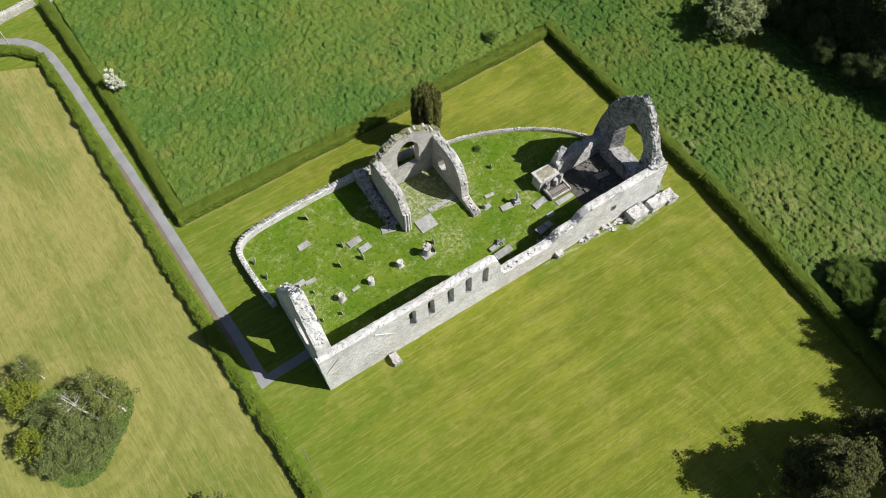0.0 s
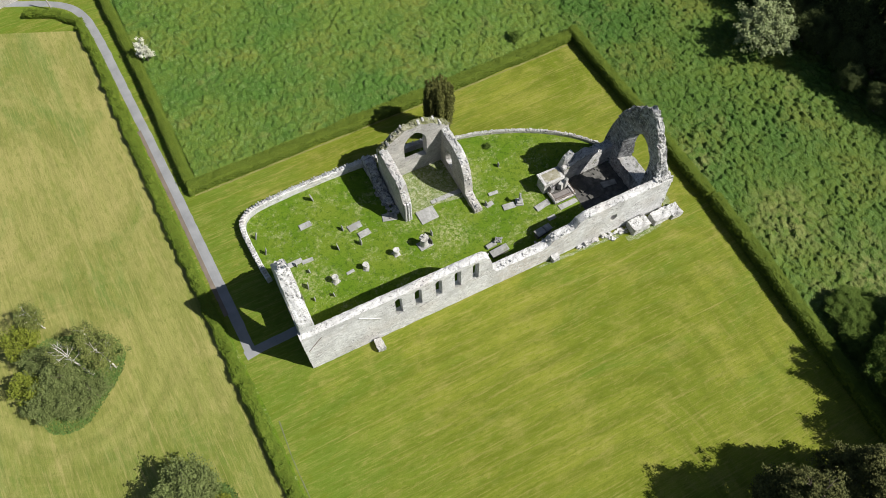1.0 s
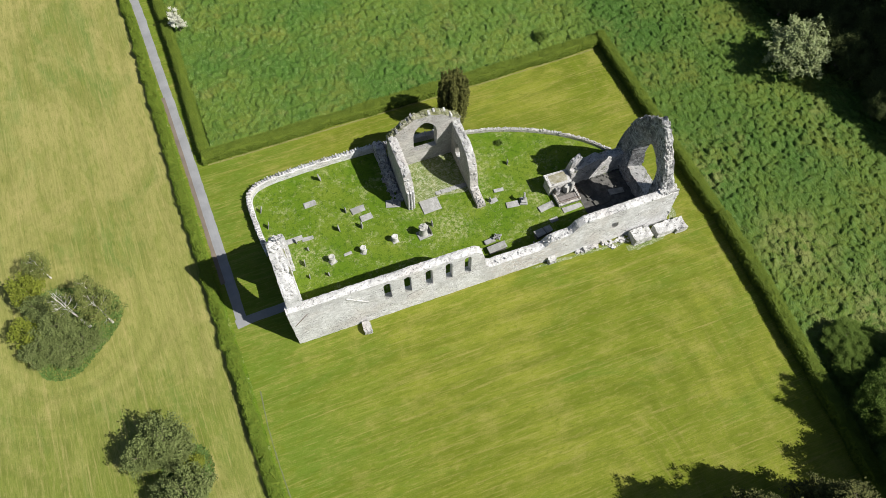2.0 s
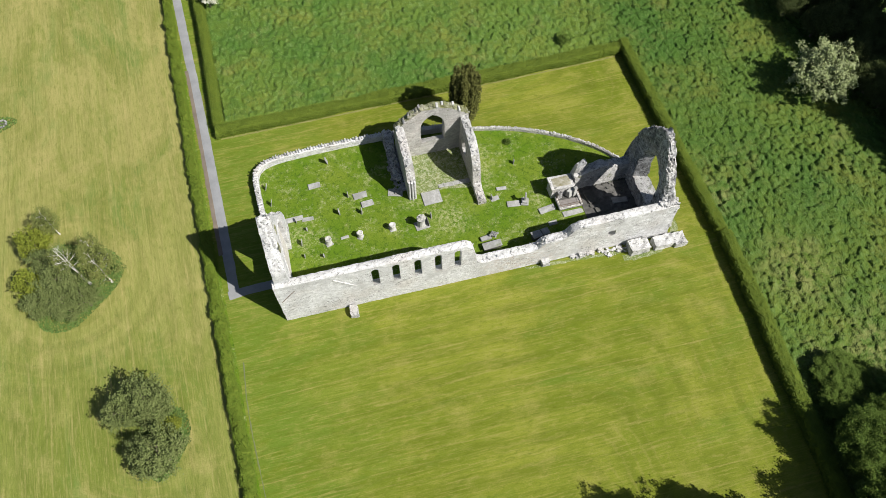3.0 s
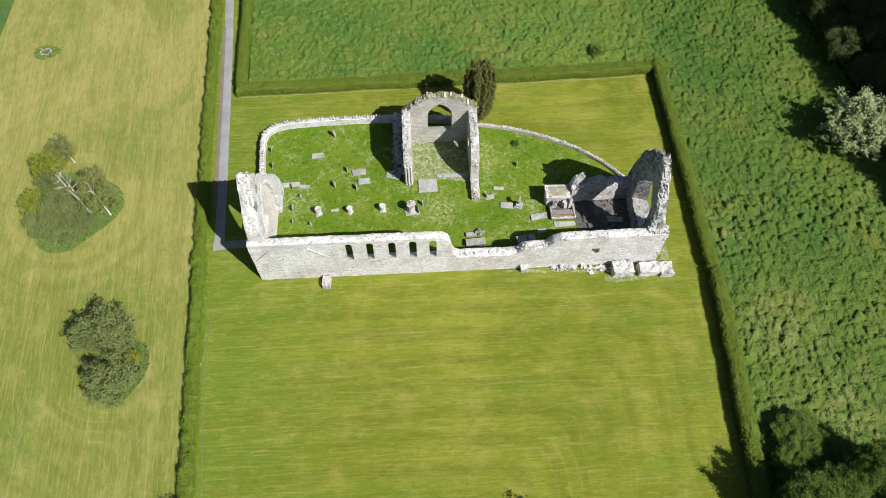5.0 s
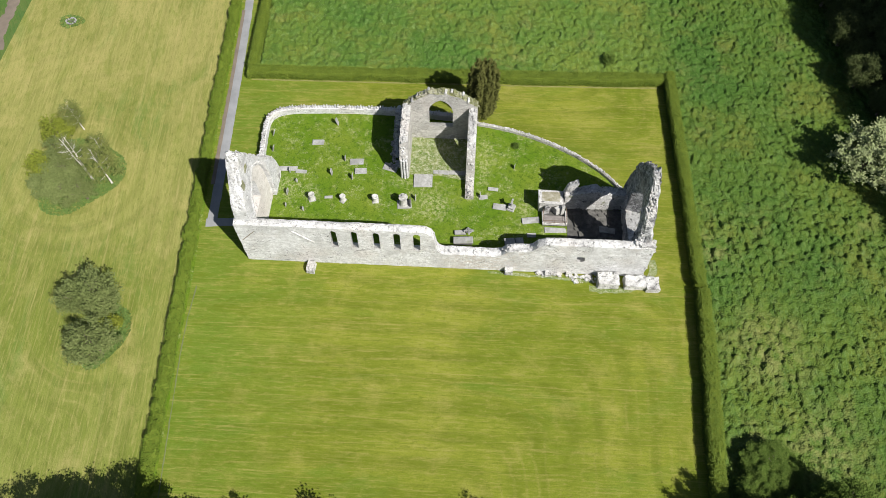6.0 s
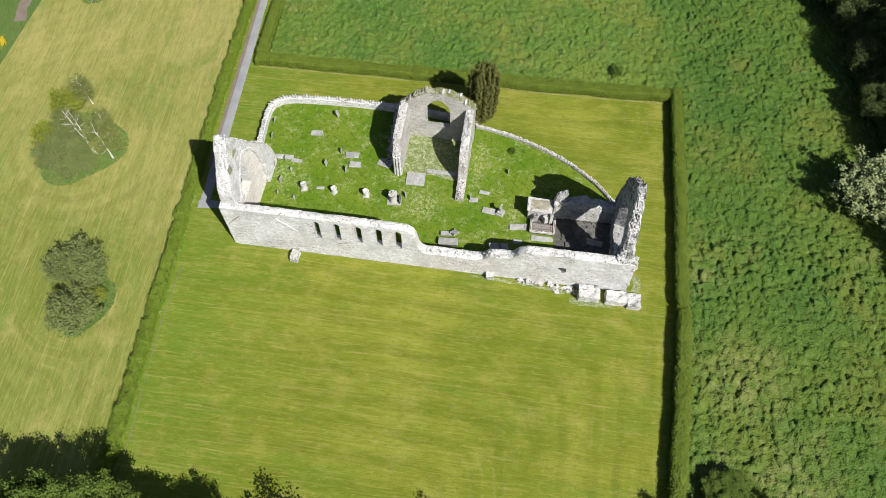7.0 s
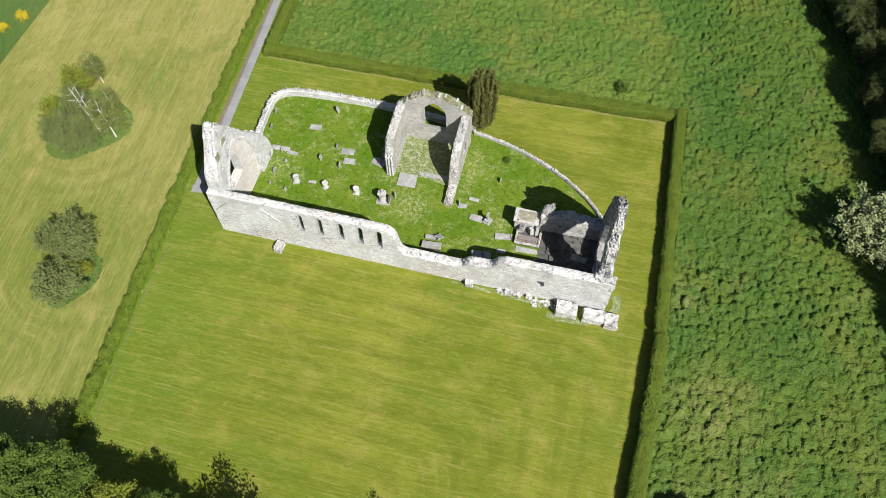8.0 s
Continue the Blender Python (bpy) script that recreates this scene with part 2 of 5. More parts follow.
WORN = worn_paint()


def rough_paint(name, leaf):
    """Long rank grass and nettles in clumps, with paler tips and some yellowed patches."""
    p = Paint(name, 0.7, 0.2)
    c = p.mix(p.ramp(p.noise(0.045, 4.0, 0.6), 0.40, 0.62), (0.056, 0.120, 0.014), (0.102, 0.150, 0.018))
    c = p.mix(p.ramp(p.noise(0.11, 5.0, 0.65), 0.50, 0.66, 0.0, 0.75), c, (0.145, 0.160, 0.024))
    c = p.mix(p.ramp(p.noise(0.16, 5.0, 0.7), 0.58, 0.68, 0.0, 0.4), c, (0.205, 0.190, 0.060))
    c = p.mix(p.ramp(p.noise(0.8, 5.0, 0.7, warp=0.8), 0.48, 0.62, 0.0, 0.45), c, (0.040, 0.100, 0.016))
    c = p.mix(p.ramp(p.noise(1.7, 4.0, 0.7, of=p.stretch((1.3, 0.7, 1.0), 40.0), warp=1.2), 0.53, 0.64, 0.0, 0.6), c, (0.150, 0.220, 0.065))
    c = p.mix(p.ramp(p.noise(3.4, 4.0, 0.7, of=p.stretch((1.5, 0.6, 1.0), 40.0), warp=0.8), 0.53, 0.64, 0.0, 0.4), c, (0.040, 0.095, 0.014))
    for x, y, wide in ((63.0, -9.0, 7.0), (67.0, -20.0, 6.0), (58.5, 4.0, 4.0), (60.5, -22.0, 5.0)):
        dry = p.sum(p.ramp(p.away(x, y), 0.2 * wide, wide, 1.0, 0.0), p.ramp(p.noise(0.55, 6.0, 0.75), 0.44, 0.58, 0.0, 0.6), "MULTIPLY")
        c = p.mix(dry, c, (0.25, 0.24, 0.085))
    if leaf:
        c = p.mix(p.ramp(p.island(), 0.0, 1.0, 0.0, 0.35), c, (0.120, 0.200, 0.050))
    across = p.tree.nodes.new("ShaderNodeSeparateXYZ")
    p.link(p.place, across.inputs[0])
    east = p.ramp(p.sum(across.outputs["X"], p.sum(p.noise(0.15, 3.0), 14.0, "MULTIPLY")), 55.0, 67.0)
    c = p.mix(1.0, c, p.mix(east, (1.08, 1.08, 1.15), (0.80, 0.85, 0.78)), "MULTIPLY")
    return p.finish(c, p.sum(p.noise(3.0, 4.0, 0.7, warp=1.2), p.cells(4.5, of=p.stretch((1.0, 1.0, 1.0), 30.0)), "SUBTRACT"), 0.12, 0.9)


ROUGH = rough_paint("rough_tussock_grass", False)
ROUGH_LEAF = rough_paint("rough_tussock_leaves", True)


def leaf_paint(name, a, b, deep, blossom=None):
    p = Paint(name, 0.8, 0.1)
    c = p.mix(p.ramp(p.island(), 0.0, 1.0), a, b)
    c = p.mix(p.ramp(p.noise(0.7, 3.0, 0.6), 0.42, 0.68, 0.0, 0.6), c, deep)
    if blossom:
        c = p.mix(p.ramp(p.noise(1.3, 3.0, 0.65), 0.36, 0.50), c, blossom)
    c = p.mix(p.ramp(p.piece(), 0.0, 1.0, 0.0, 0.25), c, deep)
    return p.finish(c)


HEDGE_LEAF = leaf_paint("hedge_leaf", (0.095, 0.142, 0.018), (0.135, 0.175, 0.028), (0.070, 0.108, 0.014))
HEDGE_DEEP = leaf_paint("hedge_inside", (0.095, 0.132, 0.015), (0.110, 0.145, 0.018), (0.080, 0.110, 0.012))
HEDGE_LOW = leaf_paint("low_hedge_leaf", (0.104, 0.158, 0.018), (0.132, 0.180, 0.024), (0.088, 0.135, 0.015))
OAK_LEAF = leaf_paint("broadleaf", (0.075, 0.128, 0.020), (0.130, 0.180, 0.034), (0.045, 0.080, 0.013))
BIRCH_LEAF = leaf_paint("birch_leaf", (0.140, 0.165, 0.042), (0.190, 0.208, 0.062), (0.085, 0.105, 0.028))
OLIVE_LEAF = leaf_paint("olive_leaf", (0.125, 0.158, 0.048), (0.185, 0.215, 0.080), (0.080, 0.105, 0.030))
GOLD_LEAF = leaf_paint("golden_shrub_leaf", (0.155, 0.188, 0.022), (0.215, 0.235, 0.036), (0.100, 0.130, 0.016))
YEW_LEAF = leaf_paint("yew_needle", (0.098, 0.104, 0.026), (0.150, 0.152, 0.044), (0.060, 0.066, 0.017))
FIR_LEAF = leaf_paint("conifer_needle", (0.078, 0.088, 0.028), (0.150, 0.150, 0.050), (0.040, 0.048, 0.016))
WOOD_LEAF = leaf_paint("dark_woodland_leaf", (0.062, 0.088, 0.026), (0.115, 0.135, 0.048), (0.045, 0.058, 0.018))
MAY_LEAF = leaf_paint("hawthorn_blossom", (0.17, 0.22, 0.07), (0.27, 0.32, 0.13), (0.09, 0.13, 0.04), (0.34, 0.38, 0.19))
WHITE_BLOSSOM = leaf_paint("white_blossom", (0.50, 0.50, 0.42), (0.66, 0.65, 0.57), (0.30, 0.32, 0.20))
GORSE_LEAF = leaf_paint("gorse_flower", (0.55, 0.42, 0.02), (0.62, 0.50, 0.03), (0.10, 0.14, 0.03))


def bark_paint(name, a, b, scale):
    p = Paint(name, 0.9, 0.1)
    g = p.noise(scale, 4.0, 0.7, of=p.stretch((1.0, 1.0, 0.35)))
    return p.finish(p.mix(p.ramp(g, 0.40, 0.66), a, b), g, 0.02, 0.6)


BARK = bark_paint("bark", (0.11, 0.09, 0.065), (0.20, 0.17, 0.13), 7.0)
BIRCH_BARK = bark_paint("birch_bark", (0.66, 0.64, 0.60), (0.42, 0.40, 0.37), 5.0)
IRON = bark_paint("rusted_iron", (0.14, 0.09, 0.06), (0.25, 0.20, 0.16), 12.0)
TIMBER = bark_paint("grey_timber", (0.42, 0.39, 0.35), (0.30, 0.28, 0.25), 6.0)


def path_paint(name, a, b):
    p = Paint(name, 0.95, 0.1)
    g = p.noise(18.0, 4.0, 0.8)
    c = p.mix(p.ramp(p.noise(0.5, 4.0, 0.6), 0.38, 0.68), a, b)
    c = p.mix(p.ramp(g, 0.45, 0.75, 0.0, 0.4), c, tuple(0.7 * v for v in b))
    return p.finish(c, g, 0.01, 0.5)


GRAVEL = path_paint("path_tarmac", (0.275, 0.28, 0.285), (0.22, 0.225, 0.23))
SOIL = path_paint("bare_soil", (0.20, 0.165, 0.13), (0.15, 0.125, 0.10))
STRAW = path_paint("dry_straw_grass", (0.24, 0.23, 0.085), (0.15, 0.16, 0.045))
DULL = path_paint("dull_earth", (0.150, 0.175, 0.070), (0.13, 0.145, 0.070))


# ---- mesh helpers ----
def rnd(a, b):
    return random.uniform(a, b)


def shake(co, size, scale, seed=0.0):
    return Vector(co) + size * noise.noise_vector(Vector(co) * scale + Vector((seed, seed * 1.7, 3.1)))


def part(name, bm, material, parent=None, label="", smooth=False):
    """One mesh object out of a bmesh, under a thing or on its own."""
    me = bpy.data.meshes.new(name)
    bm.to_mesh(me)
    bm.free()
    return hang(name, me, material, parent, label, smooth)


def hang(name, me, material, parent=None, label="", smooth=False):
    if material and not me.materials:
        me.materials.append(material)
    if smooth:
        me.shade_smooth()
    ob = new(name, me)
    if parent:
        ob.parent = parent
    return tagged(ob, label)


def from_arrays(name, verts, faces, material):
    me = bpy.data.meshes.new(name)
    me.from_pydata(verts, [], faces)
    me.materials.append(material)
    return me


def curve_points(points, step):
    """A polyline resampled at even steps; returns points and unit side vectors (to the left of the way)."""
    pts = [Vector((x, y, 0)) for x, y in points]
    run = [0.0]
    for a, b in zip(pts, pts[1:]):
        run.append(run[-1] + (b - a).length)
    n = max(1, math.ceil(run[-1] / step))
    out, k = [], 0
    for i in range(n + 1):
        d = run[-1] * i / n
        while k < len(pts) - 2 and d > run[k + 1]:
            k += 1
        f = (d - run[k]) / (run[k + 1] - run[k])
        out.append(pts[k].lerp(pts[k + 1], f))
    sides = []
    for i in range(n + 1):
        w = (out[min(i + 1, n)] - out[max(i - 1, 0)]).normalized()
        sides.append(Vector((-w.y, w.x, 0)))
    return out, sides, [run[-1] * i / n for i in range(n + 1)]


def rounded(points, times=2):
    for _ in range(times):
        new_points = [points[0]]
        for a, b in zip(points, points[1:]):
            new_points += [(0.75 * a[0] + 0.25 * b[0], 0.75 * a[1] + 0.25 * b[1]), (0.25 * a[0] + 0.75 * b[0], 0.25 * a[1] + 0.75 * b[1])]
        points = new_points + [points[-1]]
    return points


def profile(table):
    """A height by straight pieces between (run, height) pairs."""
    def height(d):
        for (a, ha), (b, hb) in zip(table, table[1:]):
            if d <= b:
                return ha + (hb - ha) * max(0.0, (d - a) / (b - a))
        return table[-1][1]
    return height


def rubble_mesh(points, thick, height, step=0.3, rough=0.07, ragged=0.18, batter=0.0, back_batter=0.0, sunk=0.3):
    """A closed solid wall along a line, its thickness to the left of the way, with uneven faces and a ragged top."""
    line, sides, run = curve_points(points, step)
    nu, nv = len(line) - 1, max(3, round(thick / step))
    tall = max(height(d) for d in run)
    nz = max(2, math.ceil((tall + sunk) / step))
    bm = bmesh.new()
    grid = {}
    for i in range(nu + 1):
        for j in range(nz + 1):
            for k in range(nv + 1):
                if i in (0, nu) or j in (0, nz) or k in (0, nv):
                    top = height(run[i])
                    f = k / nv
                    here = line[i] + sides[i] * (thick * f)
                    top += ragged * (noise.noise(here * 1.1) + 0.8 * noise.noise(here * 2.7)) * (1.0 if j else 0.0)
                    top -= 0.10 * (abs(2 * f - 1) ** 3)
                    z = -sunk + (top + sunk) * j / nz
                    lean = batter * (1 - f) - back_batter * f
                    co = here + sides[i] * (lean * max(0.0, z))
                    co.z = z
                    grid[i, j, k] = bm.verts.new(shake(shake(co, rough, 1.3), rough * 0.6, 3.7))
    for i in range(nu):
        for j in range(nz):
            bm.faces.new([grid[i, j, 0], grid[i + 1, j, 0], grid[i + 1, j + 1, 0], grid[i, j + 1, 0]])
            bm.faces.new([grid[i, j, nv], grid[i, j + 1, nv], grid[i + 1, j + 1, nv], grid[i + 1, j, nv]])
        for k in range(nv):
            bm.faces.new([grid[i, nz, k], grid[i + 1, nz, k], grid[i + 1, nz, k + 1], grid[i, nz, k + 1]])
            bm.faces.new([grid[i, 0, k], grid[i, 0, k + 1], grid[i + 1, 0, k + 1], grid[i + 1, 0, k]])
    for j in range(nz):
        for k in range(nv):
            bm.faces.new([grid[0, j, k], grid[0, j + 1, k], grid[0, j + 1, k + 1], grid[0, j, k + 1]])
            bm.faces.new([grid[nu, j, k], grid[nu, j, k + 1], grid[nu, j + 1, k + 1], grid[nu, j + 1, k]])
    bmesh.ops.recalc_face_normals(bm, faces=bm.faces)
    return bm


def arch_outline(middle, width, sill, spring, apex, n=5):
    """A pointed arch as (along, up) pairs, anticlockwise from the left of the sill."""
    h = width / 2
    out = [(middle - h, sill), (middle + h, sill)]
    for i in range(n):
        a = math.pi / 3 * i / n
        out.append((middle + h * (2 * math.cos(a) - 1), spring + (apex - spring) * math.sin(a) / math.sin(math.pi / 3)))
    out.append((middle, apex))
    for i in reversed(range(n)):
        a = math.pi / 3 * i / n
        out.append((middle - h * (2 * math.cos(a) - 1), spring + (apex - spring) * math.sin(a) / math.sin(math.pi / 3)))
    return out


def opening(axis, near, far, outline_near, outline_far):
    """A closed cutter between two like outlines; axis 'x' or 'y' is the way through the wall."""
    bm = bmesh.new()
    loops = []
    for at, outline in ((near, outline_near), (far, outline_far)):
        loops.append([bm.verts.new((at, s, z) if axis == "x" else (s, at, z)) for s, z in outline])
    n = len(loops[0])
    for i in range(n):
        bm.faces.new([loops[0][i], loops[0][(i + 1) % n], loops[1][(i + 1) % n], loops[1][i]])
    bm.faces.new(loops[0])
    bm.faces.new(loops[1])
    bmesh.ops.recalc_face_normals(bm, faces=bm.faces)
    return bm


def cut(bm, cutters):
    """The solid less its openings."""
    def loose(b, name):
        me = bpy.data.meshes.new(name)
        b.to_mesh(me)
        b.free()
        return new(name, me)
    body = loose(bm, "solid")
    tools = [loose(c, "cutter") for c in cutters]
    for tool in tools:
        mod = body.modifiers.new("cut", "BOOLEAN")
        mod.operation, mod.solver, mod.object = "DIFFERENCE", "EXACT", tool
    made = bpy.data.meshes.new_from_object(body.evaluated_get(bpy.context.evaluated_depsgraph_get()))
    for ob in (body, *tools):
        data = ob.data
        bpy.data.objects.remove(ob)
        bpy.data.meshes.remove(data)
    out = bmesh.new()
    out.from_mesh(made)
    bpy.data.meshes.remove(made)
    return out


def add_rock(bm, at, size, turn=0.0, seed=0.0):
    """A rough angular stone of that size (x, y, z) resting at a point."""
    m = Matrix.Translation(at) @ Matrix.Rotation(turn, 4, "Z")
    made = bmesh.ops.create_cube(bm, size=1.0)["verts"]
    for v in made:
        c = Vector((v.co.x * size[0], v.co.y * size[1], (v.co.z + 0.5) * size[2]))
        c += Vector((rnd(-1, 1) * size[0], rnd(-1, 1) * size[1], rnd(-1, 1) * size[2] * (v.co.z > 0))) * 0.16
        v.co = m @ c
    return made


def add_box(bm, low, high, bevel=0.03, jitter=0.0):
    made = bmesh.ops.create_cube(bm, size=1.0)["verts"]
    low, high = Vector(low), Vector(high)
    for v in made:
        v.co = Vector([low[i] + (high[i] - low[i]) * (v.co[i] + 0.5) for i in range(3)])
        if jitter:
            v.co = v.co + Vector((rnd(-jitter, jitter), rnd(-jitter, jitter), rnd(-jitter, jitter)))
    if bevel:
        edges = {e for v in made for e in v.link_edges}
        bmesh.ops.bevel(bm, geom=list(edges), offset=bevel, segments=1, affect="EDGES")
    return made


def add_tube(bm, a, b, ra, rb, n=7):
    a, b = Vector(a), Vector(b)
    q = (b - a).to_track_quat("Z", "Y")
    rings = []
    for p, r in ((a, ra), (b, rb)):
        rings.append([bm.verts.new(p + q @ Vector((r * math.cos(2 * math.pi * i / n), r * math.sin(2 * math.pi * i / n), 0))) for i in range(n)])
    for i in range(n):
        bm.faces.new([rings[0][i], rings[0][(i + 1) % n], rings[1][(i + 1) % n], rings[1][i]])
    bm.faces.new(rings[0][::-1])
    bm.faces.new(rings[1])


def add_limb(bm, points, radii, n=7):
    for i in range(len(points) - 1):
        add_tube(bm, points[i], points[i + 1], radii[i], radii[i + 1], n)


def lathe(bm, outline, at=(0, 0, 0), n=12, uneven=0.0):
    """A turned body from (radius, height) pairs."""
    rings = []
    for r, z in outline:
        rings.append([bm.verts.new(Vector(at) + Vector((r * math.cos(2 * math.pi * i / n), r * math.sin(2 * math.pi * i / n), z)) * (1 + rnd(-uneven, uneven))) for i in range(n)])
    for a, b in zip(rings, rings[1:]):
        for i in range(n):
            bm.faces.new([a[i], a[(i + 1) % n], b[(i + 1) % n], b[i]])
    bm.faces.new(rings[0][::-1])
    bm.faces.new(rings[-1])


def leaf_arrays(spots, size, flat=0.35, spread=0.5, seed=1):
    """Small folded leaf sprays round the spots (x, y, z, radius, count), as vertex and face lists."""
    g = np.random.default_rng(seed)
    centres = np.concatenate([g.normal(0, 1, (int(c), 3)) * (r * spread) + np.array([x, y, z]) for x, y, z, r, c in spots])
    n = len(centres)
    up = g.normal(0, 1, (n, 3))
    up[:, 2] = np.abs(up[:, 2]) + flat
    up /= np.linalg.norm(up, axis=1)[:, None]
    side = np.cross(up, g.normal(0, 1, (n, 3)))
    side /= np.linalg.norm(side, axis=1)[:, None]
    ahead = np.cross(up, side)
    s = (size * g.uniform(0.6, 1.4, n))[:, None]
    a = centres - ahead * s
    b = centres + side * s * 0.55 + up * s * 0.12
    c = centres + ahead * s
    d = centres - side * s * 0.55 + up * s * 0.12
    verts = np.stack([a, b, c, d], 1).reshape(-1, 3)
    faces = np.arange(4 * n).reshape(-1, 4)
    return verts.tolist(), faces.tolist()
# ---- ground, path and fields ----
west_line = profile([(-600, 0.0), (-60, -4.6), (-25, -6.6), (-8, -7.9), (2, -8.0), (19, -9.4), (40, -10.4), (64, -11.2), (68, -12.4), (80, -40.0), (600, -60.0)])
north_path_line = profile([(-600, -5.5), (31.0, -5.5), (52, -5.9), (66, -6.8), (80, -7.9), (600, -30.0)])
east_line = profile([(-600, 40.0), (-60, 50.4), (-29.6, 54.0), (-5, 55.9), (15, 56.0), (31.6, 55.6), (600, 55.6)])


def ground_sheet():
    rows = [-1500, -200, -60, -25, -8, 2, 19, 31.6, 40, 52, 64, 68, 80, 200, 1500]
    bm = bmesh.new()
    grid = []
    for y in rows:
        xs = [-1500, -43.5 + 0.02 * (y - 25) if abs(y) < 300 else -43.5, west_line(y), north_path_line(y), east_line(y), 1500]
        grid.append([bm.verts.new((x, 30.7 + 1.3 * min(1.0, max(0.0, (x + 6) / 61)) if y == 31.6 else y, 0)) for x in xs])
    for r, (y, low, high) in enumerate(zip(rows, grid, grid[1:])):
        for c in range(5):
            f = bm.faces.new([low[c], low[c + 1], high[c + 1], high[c]])
            inside = y < 31.5
            f.material_index = (2, 1, 0, 0 if inside else 3, 3)[c]
    ob = part("ground", bm, None)
    for m in (LAWN, FIELD, VERGE, ROUGH):
        ob.data.materials.append(m)
    return tagged(ob, "mown lawn, cut meadow and rough pasture as one flat sheet", "ground", kind="structure")


ground_sheet()


def strip(name, points, width, z, material, label, category, wobble=0.08):
    line, sides, run = curve_points(rounded(points, 2), 0.6)
    bm = bmesh.new()
    rows = []
    for p, s in zip(line, sides):
        w = width / 2
        row = []
        for f in (-1, -0.4, 0.4, 1):
            q = p + s * (w * f + (wobble * noise.noise(p * 0.9 + Vector((f, 0, 0))) if abs(f) == 1 else 0))
            q.z = z if abs(f) < 1 else z - 0.03
            row.append(bm.verts.new(q))
        rows.append(row)
    for a, b in zip(rows, rows[1:]):
        for i in range(3):
            bm.faces.new([a[i], a[i + 1], b[i + 1], b[i]])
    bmesh.ops.recalc_face_normals(bm, faces=bm.faces)
    for f in bm.faces:
        if f.normal.z < 0:
            f.normal_flip()
    return tagged(part(name, bm, material), label, category, kind="structure")


strip("path", [(-40, 87), (-22, 79.5), (-14.5, 76), (-11.2, 72.5), (-10.0, 66), (-9.0, 52), (-7.6, 34), (-6.65, 19), (-6.0, 9), (-5.8, 5.2)], 1.3, 0.030, GRAVEL, "grey tarmac footpath to the ruined church", "path")
strip("path", [(-6.55, 5.0), (-5.0, 5.2), (-2.5, 5.3), (0.2, 5.4)], 1.35, 0.024, GRAVEL, "short grey footpath spur to the west gable", "path")
strip("path_edge", [(-9.0, 44), (-7.95, 28), (-7.45, 19), (-6.9, 11)], 0.9, 0.014, SOIL, "worn brown soil edge beside the footpath", "path edge", 0.25)
strip("bare_patch", [(-44.6, 33.5), (-45.8, 38.0), (-45.6, 43.0), (-46.5, 49.0)], 2.6, 0.014, SOIL, "bare pinkish-brown soil past the meadow edge", "bare ground", 0.9)
strip("verge", [(-12.2, 66), (-10.2, 50), (-8.95, 25), (-7.6, 6), (-6.9, -2), (-6.6, -10), (-5.3, -28), (-4.2, -44)], 1.5, 0.008, YARD, "unmown bright green verge beside the hedge", "grass verge", 0.4)
strip("straw_line", [(-5.2, 29.75), (10, 30.0), (25, 30.3), (40, 30.55), (54.2, 31.0)], 0.4, 0.012, STRAW, "dry unmown straw grass at the hedge foot", "grass edge", 0.3)
strip("wall_foot", [(30, -0.35), (34, -0.5), (40, -0.8), (46, -1.2)], 0.6, 0.010, WORN, "thin worn grass and grit at the wall foot", "grass edge", 0.5)
strip("worn_ground", [(42.5, -2.0), (45.5, -2.1), (48.5, -1.6), (50.6, 0.3), (50.4, 2.4)], 1.3, 0.014, WORN, "pale worn ground round the tomb blocks", "worn ground", 0.6)
strip("ditch_line", [(-5.7, -4), (-5.9, -10), (-5.0, -20), (-4.1, -30)], 0.2, 0.012, DULL, "thin bare line along the lawn edge", "lawn edge", 0.2)


def churchyard():
    rim = [(0.8, 0.7), (48, 0.7), (48, 11), (47.0, 12.9), (45.3, 14.9), (43.0, 16.9), (40.2, 18.7), (36.6, 20.5), (32.9, 21.9), (29.7, 22.9), (28.0, 23.4), (22.5, 23.8), (17, 24.4),
           (11, 24.5), (6.4, 24.4), (1.7, 24.1), (-0.8, 23.0), (-1.6, 21.5), (-1.1, 14.0), (0.6, 12)]
    bm = bmesh.new()
    f = bm.faces.new([bm.verts.new((x, y, 0.06)) for x, y in rim])
    if f.normal.z < 0:
        f.normal_flip()
    bmesh.ops.triangulate(bm, faces=bm.faces)
    return tagged(part("churchyard_lawn", bm, YARD), "bright green daisy-flecked grass inside the churchyard", "grass", kind="structure")


churchyard()


def worn_floor():
    bm = bmesh.new()
    rim = [(19.1, 14.0), (20.5, 13.5), (23, 13.9), (26.9, 13.2), (26.9, 20.3), (19.1, 20.3)]
    bm.faces.new([bm.verts.new((x, y, 0.075)) for x, y in rim])
    return tagged(part("transept_floor", bm, WORN), "yellowed worn grass and grit on the transept floor", "floor", kind="structure")


worn_floor()

# ---- the ruined church ----
south_top = profile([(0, 7.9), (1.5, 7.9), (20, 7.9), (22.4, 7.8), (23.1, 7.2), (23.5, 5.8), (23.7, 3.9), (24.4, 3.3), (27, 3.4), (30.4, 3.3), (31.4, 3.5), (32.2, 4.5), (34.9, 4.8), (35.7, 5.9), (36.6, 6.4), (40, 6.4), (47.5, 6.5), (49.5, 6.5)])
west_top = profile([(0, 8.0), (0.5, 8.9), (1.1, 10.5), (2.2, 12.4), (3.2, 14.2), (4.1, 16.0), (4.5, 16.3), (5.2, 15.3), (6.3, 13.6), (8.3, 10.5), (10.6, 7.3), (11.8, 5.8), (12.7, 4.0), (13.2, 2.2)])
